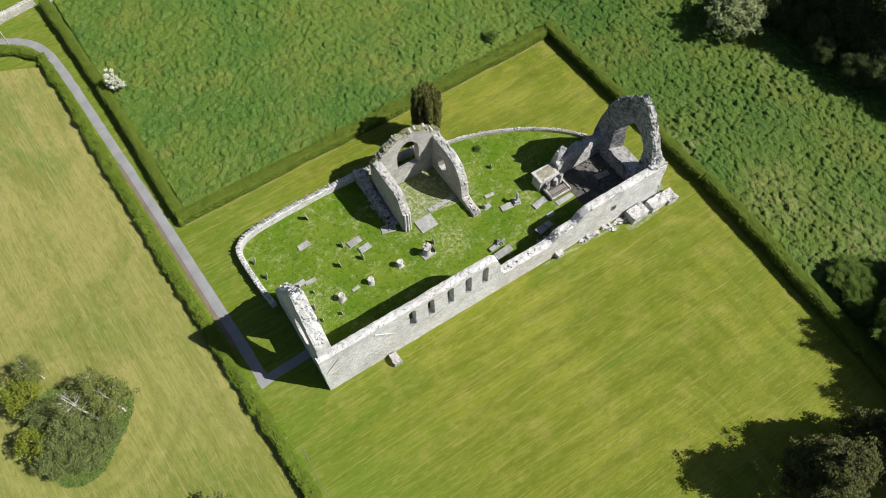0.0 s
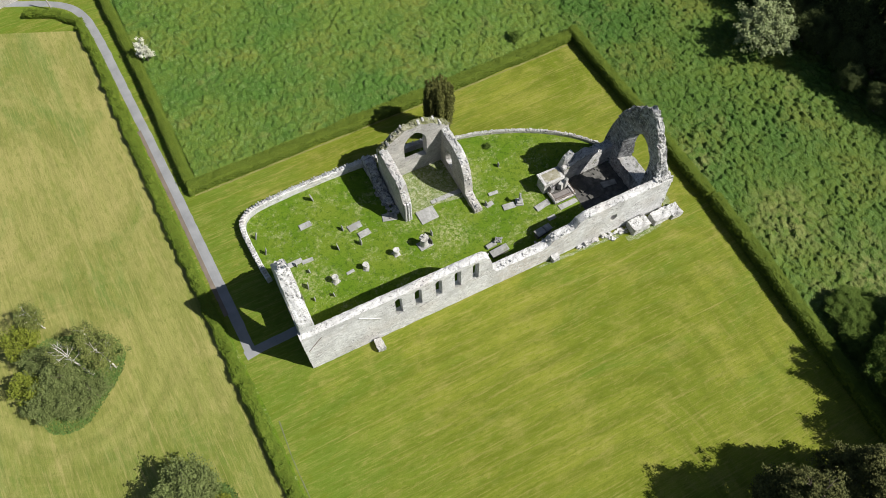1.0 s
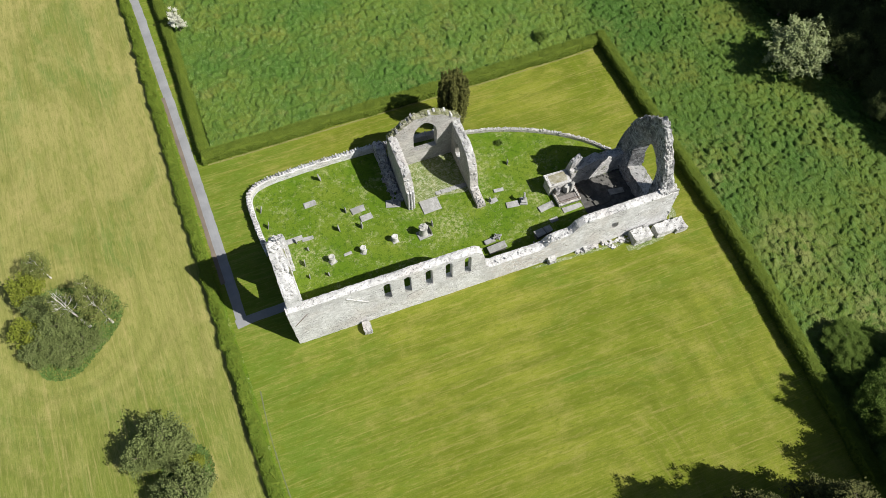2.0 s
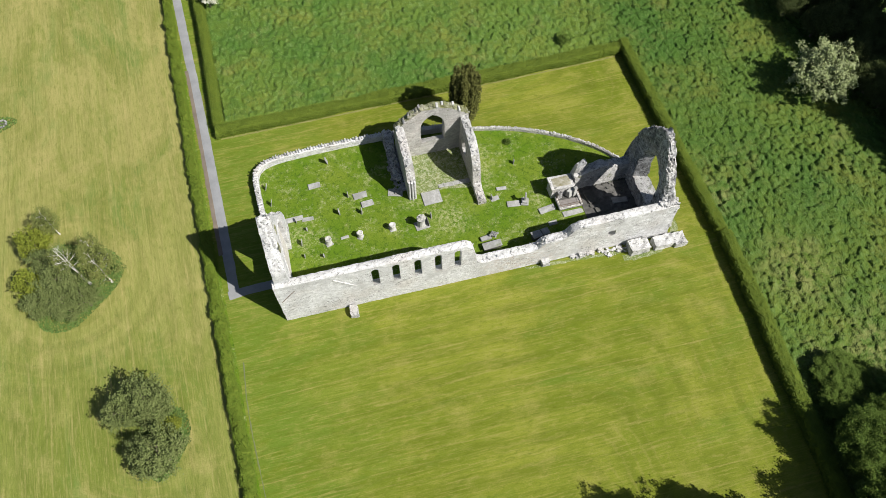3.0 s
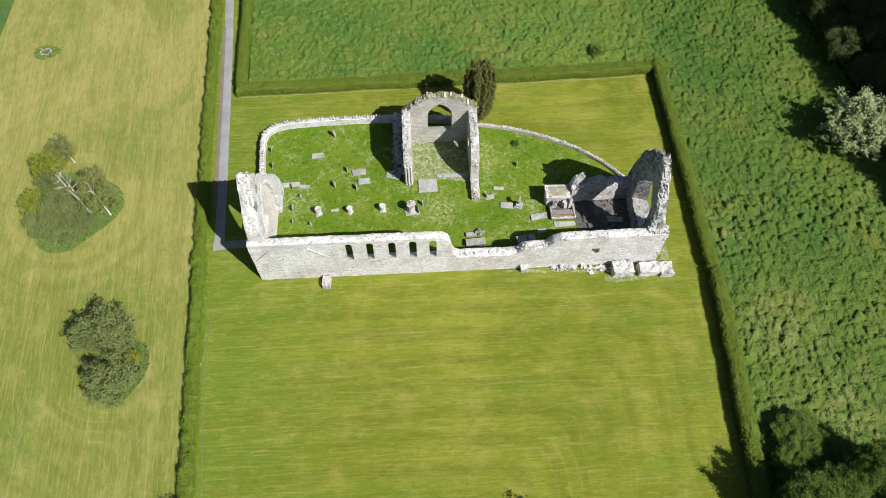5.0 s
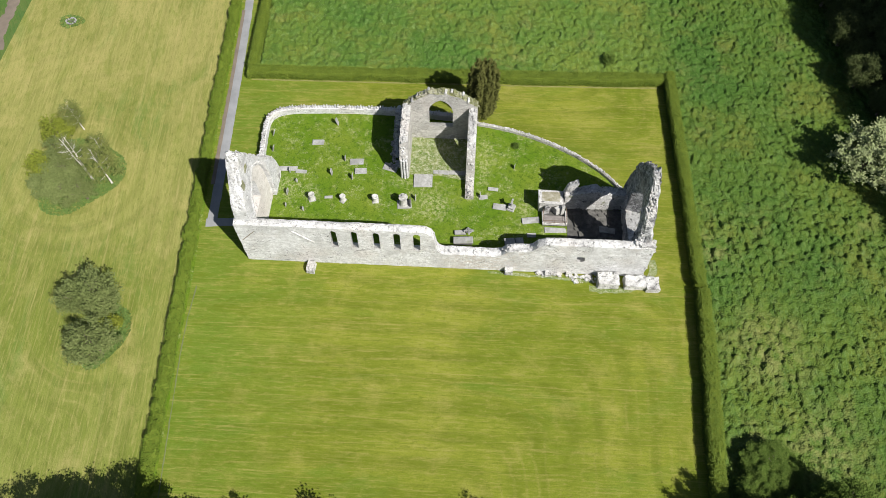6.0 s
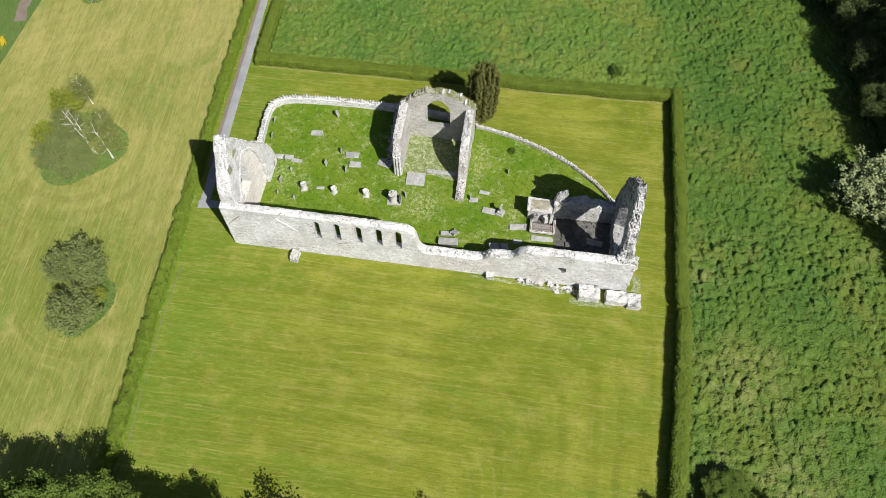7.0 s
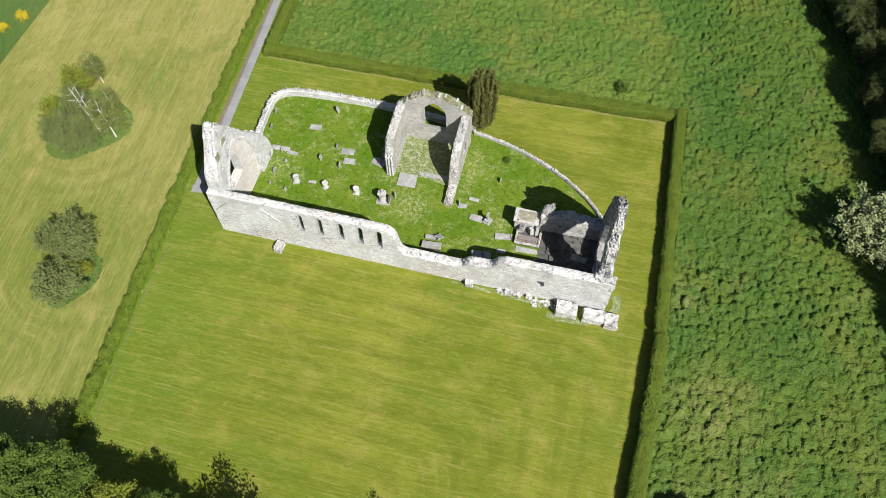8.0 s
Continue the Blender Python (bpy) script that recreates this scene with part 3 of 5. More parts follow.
east_top = profile([(0, 6.4), (0.9, 6.6), (1.6, 8.8), (2.5, 10.7), (3.5, 12.4), (4.6, 13.8), (5.4, 14.4), (6.2, 14.2), (7.0, 13.3), (7.9, 12.6), (8.8, 11.4), (9.8, 9.9), (10.5, 8.0), (10.9, 6.3), (11.2, 3.8), (11.4, 1.5)])
chancel_top = profile([(0, 3.0), (1.0, 3.2), (2.2, 3.9), (3.6, 4.3), (4.8, 3.8), (6.0, 3.6), (7.6, 3.6)])
transept_west_top = profile([(0, 4.1), (0.5, 4.6), (1.0, 6.2), (1.6, 6.5), (6.8, 6.8)])
transept_east_top = profile([(0, 0.8), (2.7, 1.0), (2.95, 2.6), (3.3, 4.2), (4.2, 5.6), (5.2, 6.4), (7.5, 6.6), (10.2, 6.6)])
gable_top = profile([(0, 6.3), (1.1, 7.2), (2.1, 8.1), (3.5, 9.0), (5.6, 9.15), (7.1, 8.7), (8.5, 7.9), (9.9, 6.8)])


def top_rubble(host, points, thick, height, count, seed, size=(0.2, 0.5), material=STONE_TOP, across=(0.16, 0.84), spare=()):
    """Loose and bedded stones along the broken top of a wall."""
    random.seed(seed)
    line, sides, run = curve_points(points, 0.2)
    bm = bmesh.new()
    for _ in range(count):
        i = random.randrange(len(line))
        if spare and spare[0] < run[i] < spare[1] and random.random() < 0.9:
            continue
        f = rnd(*across)
        p = line[i] + sides[i] * (thick * f)
        p.z = height(run[i]) - rnd(0.12, 0.26)
        a, b = rnd(*size), rnd(*size)
        add_rock(bm, p, (a, b, rnd(0.16, 0.32)), rnd(0, 3))
    ob = part("top_stones", bm, material, host, "loose weathered stones on the wall top")
    tagged(ob, kind="stuff")


def weather_top(ob, material=STONE_TOP):
    """Lichened stone on the upward faces of a wall."""
    ob.data.materials.append(material)
    for f in ob.data.polygons:
        if f.normal.z > 0.6 and f.center.z > 1.0:
            f.material_index = 1


def church():
    # south wall with five lancets and a small broken opening
    line = [(0.0, 0), (49.1, 0)]
    bm = rubble_mesh(line, 1.35, south_top, 0.3, 0.04, 0.09, 0.045, 0.0)
    cutters = []
    for x in (11.45, 13.9, 16.5, 18.95, 21.3):
        cutters.append(opening("y", -0.6, 2.2, arch_outline(x, 0.68, 4.45, 6.95, 7.3), arch_outline(x, 1.2, 2.4, 6.9, 7.4)))
    cutters.append(opening("y", -0.6, 2.2, [(40.6, 3.3), (41.0, 3.2), (41.5, 3.6), (41.4, 4.3), (40.5, 4.3)], [(40.5, 1.6), (41.0, 1.5), (41.5, 1.8), (41.4, 3.0), (40.4, 3.0)]))
    for k, x in enumerate((5.2, 8.3, 24.8, 27.4, 29.6, 34.1, 38.2, 44.3)):
        z = 2.2 + 1.3 * math.sin(4 * k)
        cutters.append(opening("y", -0.6, 0.75, [(x, z), (x + 0.2, z), (x + 0.2, z + 0.25), (x, z + 0.22)], [(x, z), (x + 0.2, z), (x + 0.2, z + 0.25), (x, z + 0.22)]))
    south = tagged(part("wall_south", cut(bm, cutters), STONE), "long pale limestone rubble nave wall, broken down midway", "ruined wall", kind="structure")
    weather_top(south, STONE_CAP)
    top_rubble(south, [(23.0, 0), (49.1, 0)], 1.35, lambda d: south_top(d + 23), 70, 3, (0.12, 0.28), spare=(14.5, 27))

    # broken toothing at the south-east corner
    bm = bmesh.new()
    for _ in range(90):
        z = rnd(-0.1, 6.5)
        add_rock(bm, (rnd(48.85, 49.08), 0.045 * z + rnd(0.1, 1.2), z), (rnd(0.2, 0.4), rnd(0.25, 0.5), rnd(0.18, 0.32)), rnd(-0.3, 0.3))
    for _ in range(50):
        add_rock(bm, (rnd(46.9, 49.0), rnd(0.45, 1.3), rnd(6.35, 6.6)), (rnd(0.15, 0.4), rnd(0.15, 0.4), rnd(0.12, 0.3)), rnd(0, 3))
    tagged(part("corner_stones", bm, STONE_TOP, south, "broken rough stones at the wall end"), kind="stuff")

    # sloping scar of a lost lean-to roof on the south face
    bm = bmesh.new()
    for (xa, za), (xb, zb) in (((6.6, 7.0), (7.7, 5.95)), ((7.75, 5.9), (9.0, 4.7))):
        a, b = Vector((xa, 0.045 * za - 0.02, za)), Vector((xb, 0.045 * zb - 0.02, zb))
        add_tube(bm, a, b, 0.11, 0.09, 5)
    part("roof_scar", bm, STONE_TOP, south, "sloping raised course of a lost roof")

    bm = bmesh.new()
    add_tube(bm, (0.4, 0.19, 4.6), (2.15, 0.27, 6.55), 0.045, 0.04, 6)
    part("iron_strap", bm, IRON, south, "thin dark rusted strap across the wall corner")

    # west gable with a pointed window in a splayed recess
    line = [(1.95, 0.9), (1.95, 13.2)]
    bm = rubble_mesh(line, 1.9, lambda d: west_top(d + 0.9), 0.3, 0.07, 0.22, 0.0, 0.03)
    recess = arch_outline(6.0, 7.4, -0.6, 4.4, 11.0, 9)
    west = part("wall_west", cut(bm, [opening("x", 1.45, 2.9, recess, recess), opening("x", -1.2, 1.9, arch_outline(4.85, 3.4, 4.5, 7.4, 9.3), arch_outline(4.8, 3.5, 4.7, 7.3, 9.4))]), STONE)
    tagged(west, "tall pale west gable of rubble with a plastered pointed recess", "ruined gable", kind="structure")
    weather_top(west, STONE_CAP)
    west.data.materials.append(PLASTER)
    for f in west.data.polygons:
        if f.normal.x > 0.7 and 1.2 < f.center.x < 1.7 or f.normal.z > 0.3 and f.center.z < 6.5 and 3.0 < f.center.y < 6.6:
            f.material_index = 2
    bm = bmesh.new()
    add_rock(bm, (2.0, 2.6, 12.1), (0.14, 0.8, 0.9), 0.0)
    part("moss_patch", bm, MOSS_TOP, west, "green moss clump on the gable")
    bm = bmesh.new()
    add_rock(bm, (2.0, 4.6, 12.9), (0.14, 0.9, 0.5), 0.0)
    part("moss_patch", bm, MOSS_TOP, west, "green moss clump on the gable")
    bm = bmesh.new()
    ring = [Vector((1.93, y, z)) for y, z in arch_outline(6.0, 7.55, 0.1, 4.4, 11.1, 9)]
    for a, b in zip(ring[1:], ring[2:] + ring[:1]):
        if a.z > 0.2 or b.z > 0.2:
            for f in (0.0, 0.33, 0.66):
                add_rock(bm, a.lerp(b, f + 0.16), (0.2, 0.3, 0.34), 0.0)
    tagged(part("arch_ring", bm, STONE_CAP, west, "ring of rough stones round the recess"), kind="stuff")
    top_rubble(west, line, 1.9, lambda d: west_top(d + 0.9), 90, 4, (0.12, 0.28), across=(0.1, 0.6))

    # east gable with a great pointed window opening
    line = [(49.0, 0.9), (49.0, 11.4)]
    bm = rubble_mesh(line, 1.9, lambda d: east_top(d + 0.9), 0.24, 0.2, 0.75, 0.065, 0.0)
    # whole gable takes the rubble colour that holds its inner face's shade
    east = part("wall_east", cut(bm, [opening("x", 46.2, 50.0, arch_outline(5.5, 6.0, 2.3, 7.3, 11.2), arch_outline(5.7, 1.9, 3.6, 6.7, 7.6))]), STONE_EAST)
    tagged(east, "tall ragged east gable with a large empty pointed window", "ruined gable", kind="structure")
    # paler stones on the sunlit south slope, dark ones on the north
    top_rubble(east, [(49.0, 0.9), (49.0, 5.2)], 1.9, lambda d: east_top(d + 0.9), 80, 5, (0.12, 0.28), STONE_TOP, across=(0.58, 0.9))
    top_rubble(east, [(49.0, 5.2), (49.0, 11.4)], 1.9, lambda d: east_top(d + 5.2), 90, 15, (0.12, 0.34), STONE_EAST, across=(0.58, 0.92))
    # sunlight on the south slope and sill is put in as paler stone
    east.data.materials.append(STONE_TOP)
    for f in east.data.polygons:
        if f.normal.z > 0.35 and (f.center.z > 5.5 and f.center.y < 5.0 or 2.6 < f.center.z < 4.0):
            f.material_index = 1

    # broken chancel wall on the north
    line = [(39.6, 9.4), (47.1, 9.6)]
    bm = rubble_mesh(line, 1.2, chancel_top, 0.28, 0.08, 0.25)
    niches = [opening("y", 9.0, 9.75, arch_outline(x, 0.45, 1.6, 2.0, 2.35), arch_outline(x, 0.45, 1.6, 2.0, 2.35)) for x in (42.2, 43.1)]
    chancel = tagged(part("wall_chancel", cut(bm, niches), STONE_TOP), "broken chancel wall with two small niches", "ruined wall", kind="structure")
    top_rubble(chancel, line, 1.2, chancel_top, 70, 6, (0.15, 0.34))

    # transept: two side walls and a north gable
    line = [(19.2, 13.5), (19.2, 20.4)]
    bm = rubble_mesh(line, 1.1, transept_west_top, 0.28, 0.05, 0.15)
    side = tagged(part("wall_transept_west", bm, RUBBLE), "west wall of the transept in pale rubble", "ruined wall", kind="structure")
    weather_top(side)
    top_rubble(side, line, 1.1, transept_west_top, 70, 7, (0.15, 0.32))
    line = [(27.9, 10.3), (27.9, 20.4)]
    bm = rubble_mesh(line, 1.1, transept_east_top, 0.28, 0.05, 0.12)
    side = part("wall_transept_east", cut(bm, [opening("x", 26.2, 28.6, arch_outline(18.0, 2.1, 1.6, 3.2, 4.7), arch_outline(17.5, 0.9, 2.3, 3.2, 3.9))]), RUBBLE)
    tagged(side, "east wall of the transept, stepping down to a low footing", "ruined wall", kind="structure")
    weather_top(side)
    top_rubble(side, line, 1.1, transept_east_top, 80, 8, (0.15, 0.32))
    line = [(18.1, 20.2), (28.0, 20.2)]
    bm = rubble_mesh(line, 1.1, gable_top, 0.26, 0.05, 0.16)
    gable = part("wall_transept_north", cut(bm, [opening("y", 19.6, 22.2, arch_outline(23.1, 3.3, 2.9, 5.6, 7.9), arch_outline(23.1, 3.1, 1.7, 5.6, 7.9))]), RUBBLE)
    gable.data.materials.append(MOSS_TOP)
    for f in gable.data.polygons:
        if f.normal.z > 0.5 and f.center.z > 5.8 and not 2.9 < f.center.x - 18.1 < 7.0 or f.normal.z > 0.5 and f.center.z > 8.2:
            f.material_index = 1
    tagged(gable, "transept gable with an empty pointed window and mossy coping", "ruined gable", kind="structure")
    top_rubble(gable, line, 1.1, gable_top, 150, 9, (0.15, 0.4), MOSS_TOP)
    random.seed(21)
    meshes = []
    for _ in range(4):
        b = bmesh.new()
        add_rock(b, (0, 0, 0), (rnd(0.2, 0.34), rnd(0.45, 0.9), rnd(0.16, 0.28)))
        meshes.append(from_bm(b, STONE_TOP if len(meshes) % 2 else MOSS_TOP))
    for i in range(27):
        d = 0.25 + i * 0.36
        if i % 9 in (1, 4, 7) or 9 < i < 15:
            continue
        ob = hang("coping_stone", meshes[i % 4], None, gable)
        ob.location = (18.1 + d, 20.7 + rnd(-0.3, 0.3), gable_top(d) - 0.05)
        ob.rotation_euler = (rnd(-0.1, 0.1), math.atan2(gable_top(d - 0.2) - gable_top(d + 0.2), 0.4), rnd(-0.15, 0.15))

    # low ruins against the transept
    line = [(18.0, 16.6), (18.0, 24.3)]
    low = profile([(0, 0.5), (2.0, 0.9), (3.6, 1.6), (5.6, 2.6), (7.7, 1.6)])
    stub = tagged(part("wall_stub", rubble_mesh(line, 1.3, low, 0.28, 0.16, 0.5), STONE_EAST), "low broken wall stub beside the transept", "ruined wall", kind="structure")
    top_rubble(stub, line, 1.3, low, 110, 10, (0.15, 0.4))


def from_bm(bm, material):
    me = bpy.data.meshes.new("piece")
    bm.to_mesh(me)
    bm.free()
    me.materials.append(material)
    return me


church()


def boundary(name, points, thick, tall, label, coping, seed):
    random.seed(seed)
    points = rounded(points, 2)
    bm = rubble_mesh(points, thick, lambda d: tall, 0.3, 0.04, 0.06)
    wall = tagged(part(name, bm, STONE if coping else RUBBLE), label, "boundary wall", kind="structure")
    if not coping:
        top_rubble(wall, points, thick, lambda d: tall - 0.03, 420, seed, (0.10, 0.22), across=(0.2, 0.8))
        return
    line, sides, run = curve_points(points, 0.40)
    meshes = []
    for k in range(4):
        b = bmesh.new()
        add_rock(b, (0, 0, 0), (0.12 + 0.02 * k, thick * (0.66 + 0.05 * k), 0.23 + 0.03 * k))
        meshes.append(from_bm(b, STONE_TOP))
    for i, (p, s) in enumerate(zip(line, sides)):
        ob = hang("coping_stone", meshes[i % 4], None, wall)
        ob.location = (*(p + s * (thick * 0.5)).xy, tall - 0.06 - 0.07 * (i % 2))
        ob.rotation_euler = (rnd(-0.08, 0.08), rnd(-0.08, 0.08), math.atan2(s.y, s.x) - math.pi / 2 + rnd(-0.1, 0.1))


boundary("wall_yard_west", [(-0.3, 13.0), (-0.6, 15.0), (-0.95, 20.5), (-0.7, 22.4), (1.3, 23.5), (6.4, 23.8), (11, 23.95), (16.7, 23.9), (22.5, 23.45), (28.2, 23.1)], 0.65, 1.15, "curved boundary wall with upright cock-and-hen coping stones", True, 31)
boundary("wall_yard_east", [(48.6, 11.2), (47.5, 12.9), (45.8, 15.0), (43.45, 17.0), (40.6, 18.9), (36.95, 20.7), (33.1, 22.05), (29.8, 22.75), (28.2, 23.0)], 0.38, 0.6, "low curved drystone boundary wall of the churchyard", False, 32)
boundary("wall_field_north", [(-60, 71), (-28, 77.0), (-15.4, 80.4), (-9.0, 81.6)], 0.8, 1.3, "white rubble field wall beside the path", False, 33)
boundary("wall_field_north_far", [(-7.0, 81.0), (2.5, 81.6), (20, 85)], 0.8, 1.2, "white rubble field wall running on past the hedge", False, 34)

# ---- hedges ----
def hedge(points, width, tall, leaf, label, seed, density=210, leaf_size=0.085, wild=0.16):
    """A clipped hedge: an uneven dark body and sprays of leaves over it."""
    random.seed(seed)
    line, sides, run = curve_points(points, 0.4)
    bm = bmesh.new()
    ring = [(-0.5, 0.0), (-0.52, 0.35), (-0.5, 0.75), (-0.36, 0.96), (0.0, 1.0), (0.36, 0.96), (0.5, 0.75), (0.52, 0.35), (0.5, 0.0)]
    rows = []
    for p, s in zip(line, sides):
        bulk = 1 + 0.25 * noise.noise(p * 0.3) + 0.12 * noise.noise(p * 1.1)
        row = []
        for a, b in ring:
            q = p + s * (width * a * bulk)
            q.z = tall * b * (1 + 0.6 * wild * noise.noise(p * 0.6 + Vector((0, 0, 5))))
            row.append(bm.verts.new(shake(q, wild if b > 0 else 0.0, 1.1, seed)))
        rows.append(row)
    for a, b in zip(rows, rows[1:]):
        for i in range(len(ring) - 1):
            bm.faces.new([a[i], a[i + 1], b[i + 1], b[i]])
    bm.faces.new(rows[0])
    bm.faces.new(rows[-1][::-1])
    bmesh.ops.recalc_face_normals(bm, faces=bm.faces)
    spots = []
    for f in bm.faces:
        c = f.calc_center_median()
        if c.z > 0.1:
            a, b, d = (v.co for v in f.verts[:3])
            for _ in range(5):
                q = b + (a - b) * random.random() + (d - b) * random.random()
                spots.append((q.x, q.y, q.z, 0.26, max(1, density * f.calc_area() / 5)))
    body = part("hedge", bm, HEDGE_DEEP)
    tagged(body, label, "hedge")
    verts, faces = leaf_arrays(spots, leaf_size, 5.0, 0.36, seed)
    leaves = hang("leaves", from_arrays("leaves", verts, faces, leaf), None, body)
    tagged(leaves, kind="stuff")
    return body


hedge([(-5.6, 30.75), (20, 31.2), (40, 31.6), (55.2, 32.1)], 1.6, 1.35, HEDGE_LEAF, "clipped green boundary hedge along the lawn's far side", 41)
hedge([(55.7, 32.9), (55.85, 16), (55.8, -1.4)], 1.3, 1.6, HEDGE_LEAF, "clipped green hedge beside the rough pasture", 42)
hedge([(56.0, -2.0), (55.4, -14), (54.3, -29), (53.0, -45)], 1.5, 1.7, HEDGE_LEAF, "thicker clipped hedge between lawn and rough pasture", 45)
hedge([(-5.2, 31.4), (-5.8, 51), (-6.7, 66), (-7.8, 80.5)], 1.2, 1.45, HEDGE_LEAF, "clipped hedge beside the footpath", 43)
hedge([(-19, 75.0), (-14.4, 72.8), (-11.8, 69), (-11.1, 61), (-10.1, 40), (-8.95, 19), (-7.8, 2), (-7.2, -8), (-6.0, -25), (-4.7, -45)], 1.15, 1.0, HEDGE_LOW, "low ragged green hedge between meadow and path", 44, 190, 0.085, 0.42)
# ---- trees ----
def trunk_mesh(tall, radius, limbs, spread, seed, lean=0.0, start=0.35):
    random.seed(seed)
    bm = bmesh.new()
    pts, radii = [], []
    for i in range(6):
        f = i / 5
        pts.append(Vector((lean * tall * f + 0.12 * rnd(-1, 1) * f, 0.12 * rnd(-1, 1) * f, tall * f - 0.1)))
        radii.append(radius * (1 - 0.85 * f) + (0.4 * radius if i == 0 else 0))
    add_limb(bm, pts, radii)
    tips = []
    for k in range(limbs):
        f = start + (0.95 - start) * (k + rnd(0, 1)) / limbs
        base = Vector((lean * tall * f, 0, tall * f))
        a = k * 2.4 + rnd(-0.4, 0.4)
        reach = spread * rnd(0.6, 1.0) * (1.15 - 0.6 * f)
        way = Vector((math.cos(a), math.sin(a), rnd(0.35, 0.8)))
        mid = base + way * (reach * 0.5)
        tip = base + way * reach + Vector((0, 0, 0.15 * reach))
        r = radius * (1 - 0.8 * f) * 0.5
        add_limb(bm, [base, mid, tip], [r, r * 0.65, r * 0.2], 5)
        for side in (-1, 1):
            twig = mid + Vector((math.cos(a + side * 0.7), math.sin(a + side * 0.7), 0.5)) * (reach * 0.45)
            add_limb(bm, [mid, twig], [r * 0.5, r * 0.12], 4)
            tips.append(twig)
        tips.append(tip)
    return bm, tips


def crown_spots(shape, count, leaves, radius, seed, gap=0.25, lump=0.35):
    """Clumps on and in an uneven body of ellipsoids (x, y, z, rx, ry, rz), with gaps."""
    g = random.Random(seed)
    spots = []
    while len(spots) < count:
        x, y, z, rx, ry, rz = g.choice(shape)
        v = Vector((g.gauss(0, 1), g.gauss(0, 1), g.gauss(0, 1))).normalized()
        if v.z < -0.55:
            continue
        r = g.uniform(0.45, 1.0) ** 0.5 * (1 + lump * noise.noise(v * 2.3 + Vector((seed, x, z))))
        if noise.noise(v * 3.1 + Vector((seed * 2.0, 0, x))) < gap - 0.55:
            continue
        spots.append((x + v.x * rx * r, y + v.y * ry * r, z + v.z * rz * r, radius * g.uniform(0.7, 1.3), leaves * g.uniform(0.6, 1.4)))
    return spots


def make_tree(name, label, category, trunk, bark, shape, count, leaves, radius, leaf, leaf_size, seed, gap=0.25, lump=0.35, spread=0.5):
    root = tagged(new(name), label, category)
    bm, tips = trunk
    part("trunk", bm, bark, root)
    spots = crown_spots(shape, count, leaves, radius, seed, gap, lump)
    spots += [(t.x, t.y, t.z, radius, leaves) for t in tips]
    verts, faces = leaf_arrays([(x, y, z, r, 1.3 * c) for x, y, z, r, c in spots], 0.98 * leaf_size, 0.6, spread, seed)
    tagged(hang("crown", from_arrays("crown", verts, faces, leaf), None, root), kind="stuff")
    return root


def put(root, x, y, turn=0.0, size=1.0, tall=None):
    root.matrix_basis = Matrix.LocRotScale((x, y, 0), Euler((0, 0, radians(turn))), (size, size, tall or size))
    return root


def again(root, x, y, turn=0.0, size=1.0, tall=None, label=""):
    ob = copy_thing(root, Matrix.Identity(4))
    put(ob, x, y, turn, size, tall)
    return tagged(ob, label)


# the yew behind the transept: upright plumes with dark grooves between them
def yew_tree():
    g = random.Random(52)
    root = tagged(new("yew_tree"), "dark columnar yew tree beside the churchyard wall", "tree")
    part("trunk", trunk_mesh(6.5, 0.35, 8, 1.2, 51, 0, 0.15)[0], BARK, root)
    spots = []
    for k in range(44):
        a = k * 2.399 + g.uniform(-0.2, 0.2)
        r = 1.75 * math.sqrt((k + 0.5) / 44)
        top = 10.4 - 0.42 * r * r + g.uniform(-0.7, 0.4)
        low = 0.7 + 0.5 * g.random()
        z = low
        while z < top:
            f = z / top
            wide = r * (0.52 + 0.62 * math.sin(min(1.0, 0.12 + f * 0.72) * math.pi * 0.8))
            spots.append((wide * math.cos(a) + 0.08 * math.sin(3 * z + k), wide * math.sin(a), z, 0.27 * (1.15 - 0.5 * f * f), 22))
            z += 0.36
    verts, faces = leaf_arrays(spots, 0.12, 0.3, 0.42, 52)
    tagged(hang("crown", from_arrays("crown", verts, faces, YEW_LEAF), None, root), kind="stuff")
    return root


put(yew_tree(), 28.7, 24.6, 20, 1.05, 1.0)

# birches and shrubs on the island in the meadow
birch = make_tree("birch_tree", "thin white-barked birch with sparse grey-green leaves", "tree", trunk_mesh(6.6, 0.10, 14, 2.1, 53, -0.05, 0.25), BIRCH_BARK,
                  [(-0.3, 0, 4.3, 1.75, 1.75, 2.0), (-0.2, 0.5, 3.0, 1.5, 1.5, 1.3)], 95, 22, 0.42, BIRCH_LEAF, 0.10, 54, 0.34, 0.5)
put(birch, -20.4, 10.5, -70, 1.05)
tagged(birch, group="birches on the island")
bare = make_tree("birch_tree", "leaning white birch with bare upper branches", "tree", trunk_mesh(9.0, 0.14, 9, 2.2, 55, -0.04, 0.5), BIRCH_BARK,
                 [(0, 0, 6.0, 1.6, 1.6, 2.0)], 10, 9, 0.4, BIRCH_LEAF, 0.09, 56, 0.4, 0.4)
put(bare, -23.0, 10.9, 20, 1.0)
tagged(bare, group="birches on the island")
again(bare, -23.6, 11.5, 250, 0.9)
again(birch, -26.9, 19.3, 130, 0.78, 0.85, "small bushy birch standing apart from the clump")
again(birch, -21.6, 13.6, 200, 0.8, 0.85, "bushy young birch with grey-green leaves")
